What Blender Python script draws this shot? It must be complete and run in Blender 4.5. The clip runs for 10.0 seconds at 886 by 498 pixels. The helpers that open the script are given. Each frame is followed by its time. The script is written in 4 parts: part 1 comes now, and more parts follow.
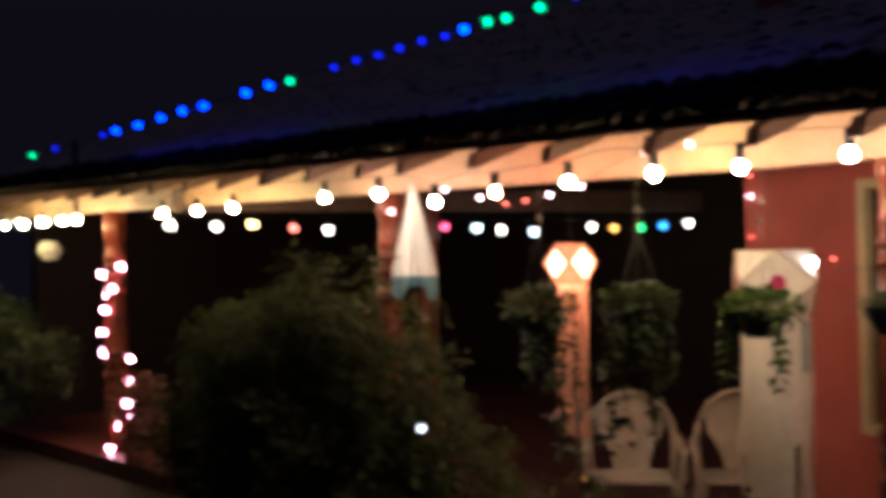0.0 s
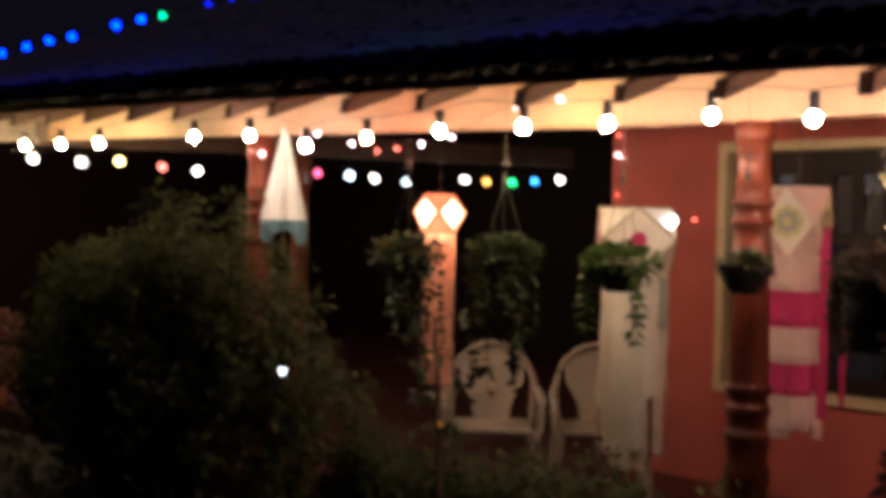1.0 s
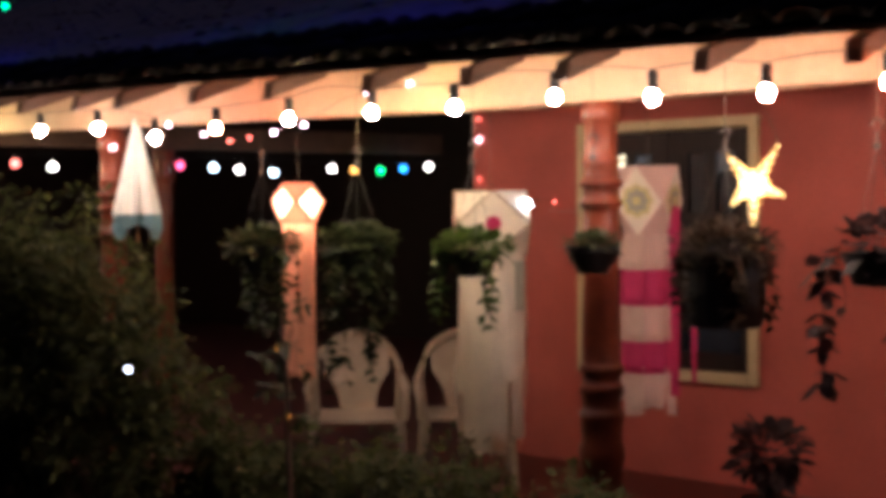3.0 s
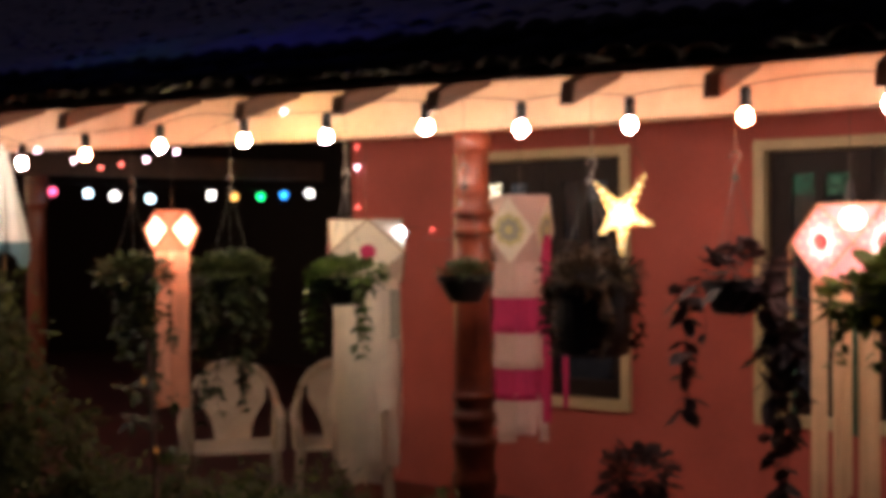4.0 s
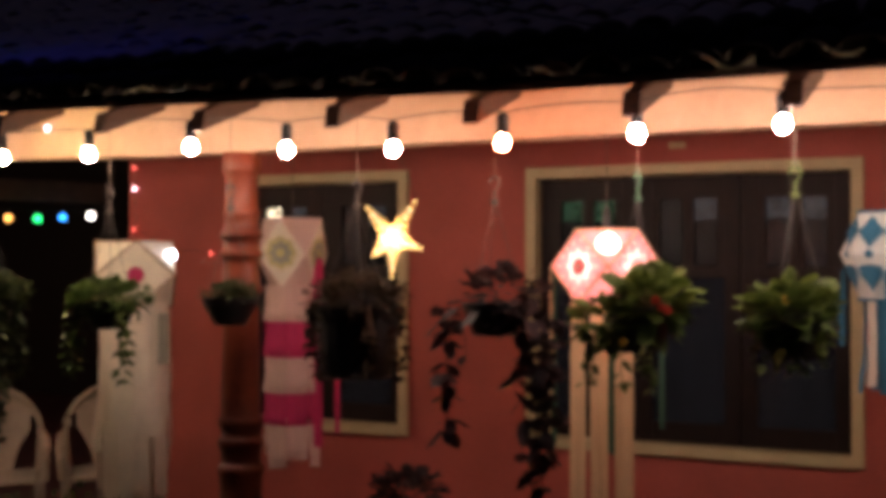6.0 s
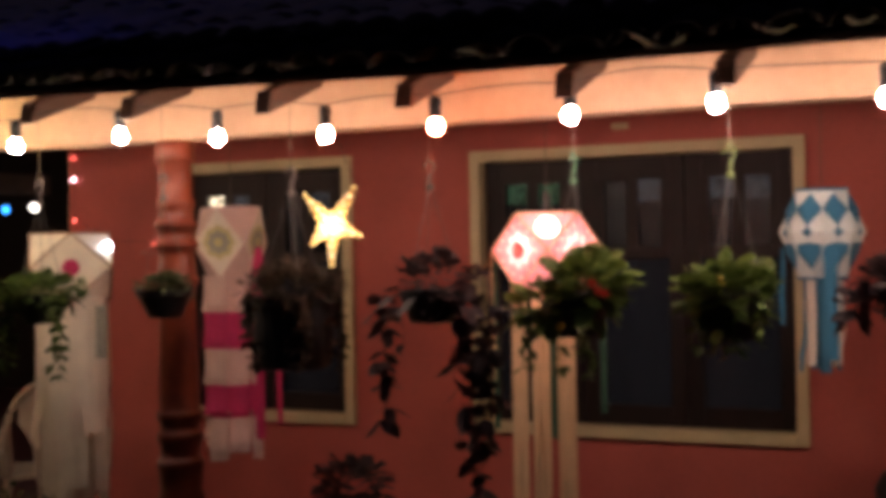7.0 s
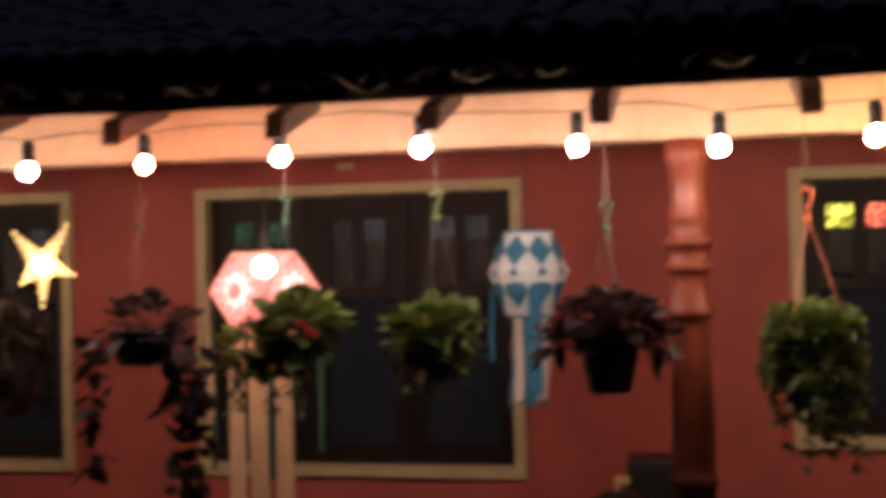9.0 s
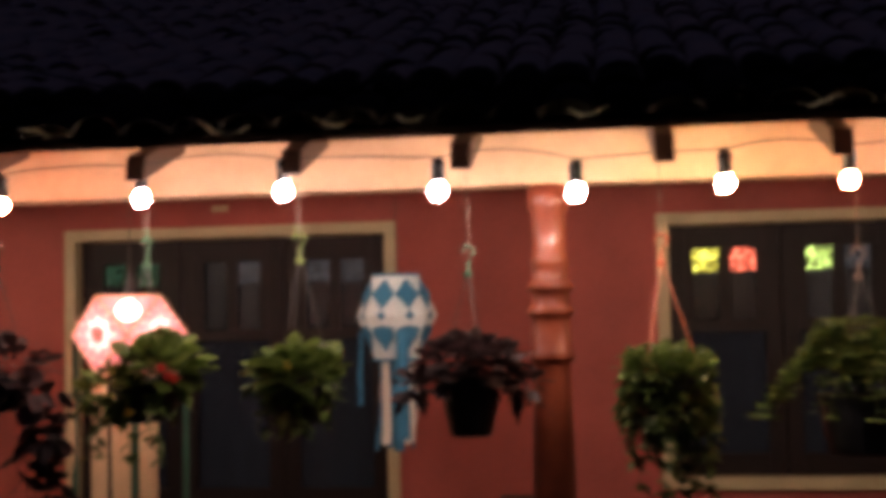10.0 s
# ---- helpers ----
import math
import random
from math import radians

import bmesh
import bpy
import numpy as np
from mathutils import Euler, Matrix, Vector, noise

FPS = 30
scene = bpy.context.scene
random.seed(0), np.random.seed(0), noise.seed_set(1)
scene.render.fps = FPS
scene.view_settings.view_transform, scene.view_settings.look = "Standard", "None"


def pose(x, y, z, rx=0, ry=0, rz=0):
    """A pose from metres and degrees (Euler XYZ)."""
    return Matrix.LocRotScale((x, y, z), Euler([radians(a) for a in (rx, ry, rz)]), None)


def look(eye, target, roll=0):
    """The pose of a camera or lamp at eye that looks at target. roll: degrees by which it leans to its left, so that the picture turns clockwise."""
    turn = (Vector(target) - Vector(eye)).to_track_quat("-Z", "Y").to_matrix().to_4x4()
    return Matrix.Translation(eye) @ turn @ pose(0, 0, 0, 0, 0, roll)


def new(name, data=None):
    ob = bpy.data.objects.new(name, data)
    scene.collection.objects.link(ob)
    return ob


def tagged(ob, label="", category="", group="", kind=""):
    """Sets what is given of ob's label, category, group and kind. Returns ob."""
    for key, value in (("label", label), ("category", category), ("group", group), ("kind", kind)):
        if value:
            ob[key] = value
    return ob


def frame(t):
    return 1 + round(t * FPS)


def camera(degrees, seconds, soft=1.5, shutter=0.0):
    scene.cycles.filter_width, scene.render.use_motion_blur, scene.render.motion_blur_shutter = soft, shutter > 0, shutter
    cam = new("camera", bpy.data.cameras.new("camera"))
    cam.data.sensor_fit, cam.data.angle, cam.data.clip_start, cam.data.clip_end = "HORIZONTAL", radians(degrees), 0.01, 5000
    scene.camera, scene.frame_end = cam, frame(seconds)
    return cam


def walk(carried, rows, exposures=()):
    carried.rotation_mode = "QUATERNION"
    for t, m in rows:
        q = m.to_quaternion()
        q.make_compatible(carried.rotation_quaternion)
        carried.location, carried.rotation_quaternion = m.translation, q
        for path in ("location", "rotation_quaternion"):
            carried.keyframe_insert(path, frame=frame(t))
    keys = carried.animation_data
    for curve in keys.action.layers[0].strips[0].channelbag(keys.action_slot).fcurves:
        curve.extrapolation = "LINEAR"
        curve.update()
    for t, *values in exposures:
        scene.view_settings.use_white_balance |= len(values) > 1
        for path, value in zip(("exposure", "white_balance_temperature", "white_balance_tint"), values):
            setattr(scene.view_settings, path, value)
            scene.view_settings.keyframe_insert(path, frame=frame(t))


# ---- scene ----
cam = camera(40.2, 10.0, soft=5.9, shutter=0.8)
PATH = [
    (0, (2.293, -6.705, 1.671), (0.725, -5.464, 1.704), -1.1),
    (0.5, (2.298, -6.692, 1.656), (0.819, -5.346, 1.66), 0.1),
    (1, (2.321, -6.679, 1.647), (0.889, -5.284, 1.6), 1.2),
    (1.5, (2.325, -6.617, 1.647), (0.945, -5.171, 1.579), 1.4),
    (2, (2.325, -6.552, 1.653), (0.977, -5.077, 1.573), 0.9),
    (2.2, (2.352, -6.568, 1.636), (1.016, -5.081, 1.567), 0.3),
    (3.3, (2.406, -6.493, 1.641), (1.142, -4.945, 1.573), -0.6),
    (3.5, (2.424, -6.49, 1.651), (1.203, -4.908, 1.585), -0.4),
    (4, (2.45, -6.476, 1.653), (1.299, -4.841, 1.63), -0.4),
    (4.5, (2.475, -6.466, 1.657), (1.38, -4.792, 1.66), -0.1),
    (5, (2.515, -6.444, 1.656), (1.554, -4.69, 1.701), 0.7),
    (5.5, (2.539, -6.4, 1.645), (1.629, -4.619, 1.669), 0.7),
    (5.7, (2.551, -6.393, 1.634), (1.657, -4.604, 1.657), 0.4),
    (6.8, (2.63, -6.313, 1.631), (1.798, -4.494, 1.634), -0.8),
    (7, (2.63, -6.285, 1.639), (1.814, -4.458, 1.634), -1.1),
    (7.5, (2.67, -6.297, 1.638), (1.935, -4.437, 1.632), -1.1),
    (8, (2.703, -6.279, 1.64), (2.06, -4.385, 1.636), -1.2),
    (8.5, (2.733, -6.272, 1.637), (2.175, -4.351, 1.64), -1.4),
    (9, (2.773, -6.26, 1.65), (2.344, -4.307, 1.697), -1.2),
    (9.5, (2.829, -6.251, 1.651), (2.488, -4.282, 1.728), -1.2),
    (10, (2.884, -6.257, 1.653), (2.626, -4.276, 1.766), -1.2),
]
walk(cam, [(t, look(eye, target, roll)) for t, eye, target, roll in PATH],
     exposures=[(0, 0.75, 5950, 4), (1, 0.7, 6000, 6), (2, 0.75, 5850, 6), (3.5, 0.86, 5700, 9), (4, 0.6, 5850, 8), (4.5, 0.34, 5950, 10), (5.5, 0.26, 6000, 11),
                (8, 0.24, 5900, 11), (9, 0.32, 5900, 10), (9.5, 0.34, 5950, 9), (10, 0.34, 5850, 10)])

# ---- light: night sky, nearly black; the bulbs themselves light the porch ----
world = bpy.data.worlds.new("night")
scene.world = world
world.use_nodes = True
wbg = world.node_tree.nodes["Background"]
wn, wl = world.node_tree.nodes, world.node_tree.links
coord, parts_of, rise, night = wn.new("ShaderNodeTexCoord"), wn.new("ShaderNodeSeparateXYZ"), wn.new("ShaderNodeMapRange"), wn.new("ShaderNodeMix")
night.data_type = "RGBA"
night.inputs[6].default_value, night.inputs[7].default_value = (0.0026, 0.0022, 0.0040, 1), (0.0145, 0.0120, 0.0225, 1)
rise.inputs[1].default_value, rise.inputs[2].default_value = 0.2, 0.9
wl.new(coord.outputs["Generated"], parts_of.inputs[0])
wl.new(parts_of.outputs["Z"], rise.inputs[0])
wl.new(rise.outputs[0], night.inputs[0])
wl.new(night.outputs[2], wbg.inputs[0])
wbg.inputs[1].default_value = 1.0

# ---- materials ----


def mat(name, base, rough=0.7, vary=0.25, scale=6.0, fine=60.0, bump=0.25, metal=0.0, second=None, obj=0.0, trans=0.0, spec=0.5):
    """A procedural surface: two noises vary the colour and a fine one gives relief."""
    m = bpy.data.materials.new(name)
    m.use_nodes = True
    n, l = m.node_tree.nodes, m.node_tree.links
    b = n["Principled BSDF"]
    b.inputs["Roughness"].default_value, b.inputs["Metallic"].default_value = rough, metal
    b.inputs["Specular IOR Level"].default_value = spec
    if trans:
        b.inputs["Transmission Weight"].default_value = trans
    tc = n.new("ShaderNodeTexCoord")
    big, small = n.new("ShaderNodeTexNoise"), n.new("ShaderNodeTexNoise")
    big.inputs["Scale"].default_value, small.inputs["Scale"].default_value = scale, fine
    big.inputs["Detail"].default_value = 5
    for x in (big, small):
        l.new(tc.outputs["Object"], x.inputs["Vector"])
    other = second if second else tuple(c * 0.55 for c in base)
    mix = n.new("ShaderNodeMix")
    mix.data_type = "RGBA"
    mix.inputs[6].default_value, mix.inputs[7].default_value = (*base, 1), (*other, 1)
    ramp = n.new("ShaderNodeMapRange")
    ramp.inputs[1].default_value, ramp.inputs[2].default_value = 0.35, 0.75
    ramp.inputs[4].default_value = min(1.0, vary * 2.2)
    add = n.new("ShaderNodeMath")
    add.operation = "MULTIPLY_ADD"
    l.new(small.outputs[0], add.inputs[0])
    add.inputs[1].default_value = 0.3
    l.new(big.outputs[0], add.inputs[2])
    sub = n.new("ShaderNodeMath")
    sub.operation = "SUBTRACT"
    l.new(add.outputs[0], sub.inputs[0])
    sub.inputs[1].default_value = 0.1
    l.new(sub.outputs[0], ramp.inputs[0])
    l.new(ramp.outputs[0], mix.inputs[0])
    out = mix.outputs[2]
    if obj:
        info, hsv, mr = n.new("ShaderNodeObjectInfo"), n.new("ShaderNodeHueSaturation"), n.new("ShaderNodeMapRange")
        mr.inputs[3].default_value, mr.inputs[4].default_value = 1 - obj, 1 + obj
        l.new(info.outputs["Random"], mr.inputs[0])
        l.new(mr.outputs[0], hsv.inputs["Value"])
        l.new(out, hsv.inputs["Color"])
        out = hsv.outputs[0]
    l.new(out, b.inputs["Base Color"])
    if bump:
        bp = n.new("ShaderNodeBump")
        bp.inputs["Strength"].default_value, bp.inputs["Distance"].default_value = bump, 0.01
        l.new(small.outputs[0], bp.inputs["Height"])
        l.new(bp.outputs[0], b.inputs["Normal"])
    return m


def glow(name, colour, strength):
    m = bpy.data.materials.new(name)
    m.use_nodes = True
    b = m.node_tree.nodes["Principled BSDF"]
    b.inputs["Base Color"].default_value = (*[min(1, 0.3 + c * 0.5) for c in colour], 1)
    b.inputs["Emission Color"].default_value = (*colour, 1)
    b.inputs["Emission Strength"].default_value = strength
    return m


def leafy(name, a, b2, rough=0.5, trans=0.25):
    """Leaves: colour by island, some light let through."""
    m = bpy.data.materials.new(name)
    m.use_nodes = True
    n, l = m.node_tree.nodes, m.node_tree.links
    b = n["Principled BSDF"]
    g, mix = n.new("ShaderNodeNewGeometry"), n.new("ShaderNodeMix")
    mix.data_type = "RGBA"
    mix.inputs[6].default_value, mix.inputs[7].default_value = (*a, 1), (*b2, 1)
    l.new(g.outputs["Random Per Island"], mix.inputs[0])
    l.new(mix.outputs[2], b.inputs["Base Color"])
    b.inputs["Roughness"].default_value = rough
    tr, ms = n.new("ShaderNodeBsdfTranslucent"), n.new("ShaderNodeMixShader")
    l.new(mix.outputs[2], tr.inputs["Color"])
    ms.inputs[0].default_value = trans
    l.new(b.outputs[0], ms.inputs[1])
    l.new(tr.outputs[0], ms.inputs[2])
    l.new(ms.outputs[0], n["Material Output"].inputs["Surface"])
    return m


def paper(name, base, rough=0.8, through_light=0.45, vary=0.15):
    """Thin lantern paper or cloth that lets light through."""
    m = mat(name, base, rough, vary, 9.0, 90.0, 0.3, spec=0.2)
    n, l = m.node_tree.nodes, m.node_tree.links
    b = n["Principled BSDF"]
    tr, ms = n.new("ShaderNodeBsdfTranslucent"), n.new("ShaderNodeMixShader")
    l.new(b.inputs["Base Color"].links[0].from_socket, tr.inputs["Color"])
    ms.inputs[0].default_value = through_light
    l.new(b.outputs[0], ms.inputs[1])
    l.new(tr.outputs[0], ms.inputs[2])
    l.new(ms.outputs[0], n["Material Output"].inputs["Surface"])
    return m


WALL = mat("terracotta_plaster", (0.50, 0.108, 0.082), 0.75, 0.3, 1.6, 40.0, 0.3)
CREAM = mat("cream_paint", (0.475, 0.297, 0.17), 0.6, 0.4, 2.2, 26.0, 0.25, second=(0.35, 0.19, 0.105))
FRAME = mat("window_frame_paint", (0.62, 0.50, 0.28), 0.55, 0.2, 6.0, 70.0, 0.2)
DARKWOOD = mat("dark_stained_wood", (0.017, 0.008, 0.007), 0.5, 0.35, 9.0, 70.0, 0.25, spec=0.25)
RAFTER = mat("brown_rafter_wood", (0.085, 0.042, 0.025), 0.6, 0.35, 9.0, 70.0, 0.3)
PILLAR = mat("varnished_turned_wood", (0.19, 0.041, 0.017), 0.42, 0.5, 7.0, 60.0, 0.2, second=(0.10, 0.021, 0.012), spec=0.25)
varnish = PILLAR.node_tree.nodes["Principled BSDF"]
varnish.inputs["Coat Weight"].default_value, varnish.inputs["Coat Roughness"].default_value = 0.18, 0.1
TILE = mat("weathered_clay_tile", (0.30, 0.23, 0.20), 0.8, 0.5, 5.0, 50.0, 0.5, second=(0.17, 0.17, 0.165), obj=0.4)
FLOOR = mat("red_oxide_cement", (0.095, 0.022, 0.015), 0.45, 0.3, 3.0, 50.0, 0.15)
SOIL = mat("dark_garden_soil", (0.034, 0.024, 0.017), 0.95, 0.5, 2.0, 30.0, 0.8)
INSIDE = mat("dim_room_plaster", (0.22, 0.16, 0.12), 0.9, 0.3, 2.0, 40.0, 0.1)
BLACK = mat("black_rubber", (0.012, 0.011, 0.011), 0.5, 0.2, 20.0, 90.0, 0.1)
POTBLACK = mat("black_plastic_pot", (0.016, 0.016, 0.018), 0.4, 0.3, 12.0, 90.0, 0.15)
# near-black copy of the tile clay: the eave's shade put into its colour
TILE_EDGE = mat("shade_dark_eave_tile", (0.017, 0.013, 0.010), 0.95, 0.6, 7.0, 50.0, 0.6, second=(0.009, 0.010, 0.009), obj=0.9, spec=0.1)
PLASTIC = mat("off_white_plastic", (0.43, 0.36, 0.28), 0.45, 0.3, 6.0, 60.0, 0.1)
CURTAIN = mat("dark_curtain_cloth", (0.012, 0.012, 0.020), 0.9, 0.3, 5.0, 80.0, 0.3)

# ---- small mesh helpers ----


def box(bm, x0, x1, y0, y1, z0, z1, bevel=0.0):
    vs = [bm.verts.new((x, y, z)) for x in (x0, x1) for y in (y0, y1) for z in (z0, z1)]
    fs = [bm.faces.new([vs[i] for i in q]) for q in ((0, 1, 3, 2), (4, 6, 7, 5), (0, 4, 5, 1), (2, 3, 7, 6), (0, 2, 6, 4), (1, 5, 7, 3))]
    if bevel:
        es = list({e for f in fs for e in f.edges})
        bmesh.ops.bevel(bm, geom=es, offset=bevel, segments=2, affect="EDGES", profile=0.5)


def lathe(bm, prof, seg=24, x=0.0, y=0.0, sx=1.0, sy=1.0):
    """A turned solid from (radius, height) pairs, closed at both ends."""
    rings = []
    for r, z in prof:
        rings.append([bm.verts.new((x + sx * r * math.cos(2 * math.pi * i / seg), y + sy * r * math.sin(2 * math.pi * i / seg), z)) for i in range(seg)])
    for a, b in zip(rings, rings[1:]):
        for i in range(seg):
            bm.faces.new((a[i], a[(i + 1) % seg], b[(i + 1) % seg], b[i]))
    bm.faces.new(rings[0][::-1])
    bm.faces.new(rings[-1])


def tube(bm, pts, r, seg=6):
    """A round cable or rod along points."""
    pts = [Vector(p) for p in pts]
    rings = []
    for i, p in enumerate(pts):
        d = (pts[min(i + 1, len(pts) - 1)] - pts[max(i - 1, 0)]).normalized()
        u = d.cross(Vector((0, 0, 1)) if abs(d.z) < 0.9 else Vector((1, 0, 0))).normalized()
        v = d.cross(u)
        rr = r[i] if isinstance(r, (list, tuple)) else r
        rings.append([bm.verts.new(p + rr * (math.cos(2 * math.pi * k / seg) * u + math.sin(2 * math.pi * k / seg) * v)) for k in range(seg)])
    for a, b in zip(rings, rings[1:]):
        for k in range(seg):
            bm.faces.new((a[k], a[(k + 1) % seg], b[(k + 1) % seg], b[k]))
    bm.faces.new(rings[0][::-1])
    bm.faces.new(rings[-1])


def mesh_of(name, bm, material, smooth=False):
    bmesh.ops.recalc_face_normals(bm, faces=bm.faces)
    me = bpy.data.meshes.new(name)
    bm.to_mesh(me)
    bm.free()
    for m in material if isinstance(material, (list, tuple)) else (material,):
        me.materials.append(m)
    if smooth:
        me.polygons.foreach_set("use_smooth", [True] * len(me.polygons))
    return me


def part(name, bm, material, parent=None, label="", smooth=False, at=None):
    ob = new(name, bm if isinstance(bm, bpy.types.Mesh) else mesh_of(name, bm, material, smooth))
    if at is not None:
        ob.matrix_basis = at
    ob.parent = parent
    if label:
        ob["label"] = label
    return ob


def thing(name, at, label, category, group="", kind=""):
    ob = new(name)
    ob.empty_display_size = 0.1
    ob.matrix_basis = at
    return tagged(ob, label, category, group, kind)


def eave(x):
    return 2.25 - 0.025 * min(x, 1.0)


def beam_low(x):
    return 2.11 + 0.022 * max(0.0, -1.0 - x)


SLOPE = 0.36

# ---- the setting ----
bm = bmesh.new()
box(bm, -80, 80, -80, 80, -0.6, -0.16)
tagged(part("ground", bm, SOIL), "dark bare garden soil at night", "ground", kind="structure")
bm = bmesh.new()
box(bm, -12, 9, -2.25, 5.0, -0.3, 0.0, 0.012)
tagged(part("floor", bm, FLOOR), "polished red cement porch floor", "floor", kind="structure")

WIN = ((-2.0, -0.752, 0.60, 2.178), (0.005, 1.822, 0.597, 2.163), (3.165, 4.98, 0.765, 2.158))
bm = bmesh.new()
edges = [-2.87]
for x0, x1, z0, z1 in WIN:
    box(bm, edges[-1], x0, 0, 0.2, 0, 3.2)
    box(bm, x0, x1, 0.0, 0.2, 0, z0)
    box(bm, x0, x1, 0.0, 0.2, z1, 3.2)
    edges.append(x1)
box(bm, edges[-1], 9.0, 0, 0.2, 0, 3.2)
tagged(part("wall_front", bm, WALL), "terracotta red plastered porch wall with three windows", "wall", kind="structure")
bm = bmesh.new()
box(bm, -2.87, -2.67, 0.2, 4.0, 0, 3.6)
tagged(part("wall_side", bm, WALL), "terracotta red plastered side wall", "wall", kind="structure")
bm = bmesh.new()
box(bm, -2.67, 9.0, 3.8, 4.0, 0, 4.4)
box(bm, 8.8, 9.0, 0.2, 3.8, 0, 4.4)
tagged(part("wall_back", bm, INSIDE), "dim plastered room wall behind the windows", "wall", kind="structure")
bm = bmesh.new()
box(bm, -2.67, 8.8, 0.2, 3.8, 2.75, 2.8)
tagged(part("ceiling", bm, INSIDE), "dim plaster room ceiling", "ceiling", kind="structure")

# cream wall plate on the pillars
bm = bmesh.new()
xs = [-12, -9, -7, -5, -4, -3, -2, -1, 0, 1, 4, 9]
prev = None
for x in xs:
    z0, z1 = beam_low(x), eave(x) + 0.145
    ring = [bm.verts.new(p) for p in ((x, -2.05, z0), (x, -1.92, z0), (x, -1.92, z1), (x, -2.05, z1))]
    if prev:
        for i in range(4):
            bm.faces.new((prev[i], prev[(i + 1) % 4], ring[(i + 1) % 4], ring[i]))
    else:
        bm.faces.new(ring)
    prev = ring
bm.faces.new(prev)
tagged(part("eave_beam", bm, CREAM), "long cream painted timber beam on turned pillars", "beam", kind="structure")

RAFTERS = [-0.95 - 0.6 * k for k in range(18, 0, -1)] + [-0.95, -0.44, 0.19, 0.77, 1.365, 1.895, 2.45, 3.09, 3.63] + [4.2 + 0.58 * k for k in range(8)]
RAFTERS = [r for r in RAFTERS if r < -3.8] + [-3.51, -2.83, -2.23, -1.54] + [r for r in RAFTERS if r > -1.0]
bm = bmesh.new()
for a, b in ((-2.45, 0.035), (3.75, 0.035)):
    z = SLOPE * (a + 2.45)
    for dx in (-b, b):
        bm.verts.new((dx, a, z)), bm.verts.new((dx, a + (0.02 if a < 0 else 0), z + 0.09))
v = list(bm.verts)
for q in ((0, 1, 3, 2), (4, 6, 7, 5), (0, 4, 5, 1), (2, 3, 7, 6), (0, 2, 6, 4), (1, 5, 7, 3)):
    bm.faces.new([v[i] for i in q])
bmesh.ops.bevel(bm, geom=list(bm.edges), offset=0.006, segments=1, affect="EDGES")
raft_me = mesh_of("rafter", bm, RAFTER)
for x in RAFTERS:
    ob = part("rafter", raft_me, None, at=pose(x, 0, eave(x) - 0.105))
    tagged(ob, "brown timber rafter projecting past the cream beam", "rafter", "rafters under the roof", "structure")

# roof: a boarded underside and courses of half-round clay tiles
roof = thing("roof", pose(0, 0, 0), "weathered clay tile roof with a dark uneven eave", "roof", kind="structure")
bm = bmesh.new()
for x0, x1 in ((-12, -4), (-4, 1), (1, 9)):
    vs = []
    for x in (x0, x1):
        for y in (-2.56, 4.1):
            for d in (0.0, 0.03):
                vs.append(bm.verts.new((x, y, eave(x) - 0.01 + SLOPE * (y + 2.56) + d)))
    for q in ((0, 1, 3, 2), (4, 6, 7, 5), (0, 4, 5, 1), (2, 3, 7, 6), (0, 2, 6, 4), (1, 5, 7, 3)):
        bm.faces.new([vs[i] for i in q])
part("board", bm, RAFTER, roof)

# ---- windows: cream frames, dark casements, patterned glass ----


def pane_glass(name, tint, lit=0.0, rough=0.2, relief=0.6):
    m = bpy.data.materials.new(name)
    m.use_nodes = True
    n, l = m.node_tree.nodes, m.node_tree.links
    b = n["Principled BSDF"]
    b.inputs["Roughness"].default_value = rough
    b.inputs["Transmission Weight"].default_value = 0.75
    b.inputs["Specular IOR Level"].default_value = 0.3
    b.inputs["IOR"].default_value = 1.3
    b.inputs["Base Color"].default_value = (*tint, 1)
    tc, vo, bp = n.new("ShaderNodeTexCoord"), n.new("ShaderNodeTexVoronoi"), n.new("ShaderNodeBump")
    vo.inputs["Scale"].default_value = 42.0
    bp.inputs["Strength"].default_value, bp.inputs["Distance"].default_value = relief, 0.01
    l.new(tc.outputs["Object"], vo.inputs["Vector"])
    l.new(vo.outputs["Distance"], bp.inputs["Height"])
    l.new(bp.outputs[0], b.inputs["Normal"])
    # the pane itself emits, in the pattern of its relief
    if lit:
        ramp = n.new("ShaderNodeMapRange")
        ramp.inputs[1].default_value, ramp.inputs[2].default_value = 0.38, 0.8
        ramp.inputs[3].default_value, ramp.inputs[4].default_value = 0.02 * lit, 2.2 * lit
        l.new(vo.outputs["Distance"], ramp.inputs[0])
        b.inputs["Emission Color"].default_value = (*tint, 1)
        l.new(ramp.outputs[0], b.inputs["Emission Strength"])
    return m


GLASS = pane_glass("obscure_window_glass", (0.10, 0.12, 0.17), 0.0, 0.05, 0.06)
GLASS_P = pane_glass("patterned_window_glass", (0.03, 0.036, 0.05), 0.0, 0.25, 0.25)
# these four emit on their own; no lamp stands behind them
GLASS_Y = pane_glass("lit_yellow_glass", (0.85, 0.75, 0.12), 0.6)
GLASS_R = pane_glass("lit_red_glass", (0.95, 0.22, 0.12), 0.6)
GLASS_G = pane_glass("lit_green_glass", (0.66, 0.80, 0.22), 0.6)
GLASS_W = pane_glass("lit_clear_glass", (0.95, 0.80, 0.55), 0.55)
# faint emission painted in place of glints on the patterned glass
GLASS_D = pane_glass("glint_green_glass", (0.10, 0.22, 0.13), 0.07)
GLASS_B = pane_glass("glint_clear_glass", (0.22, 0.23, 0.25), 0.05)


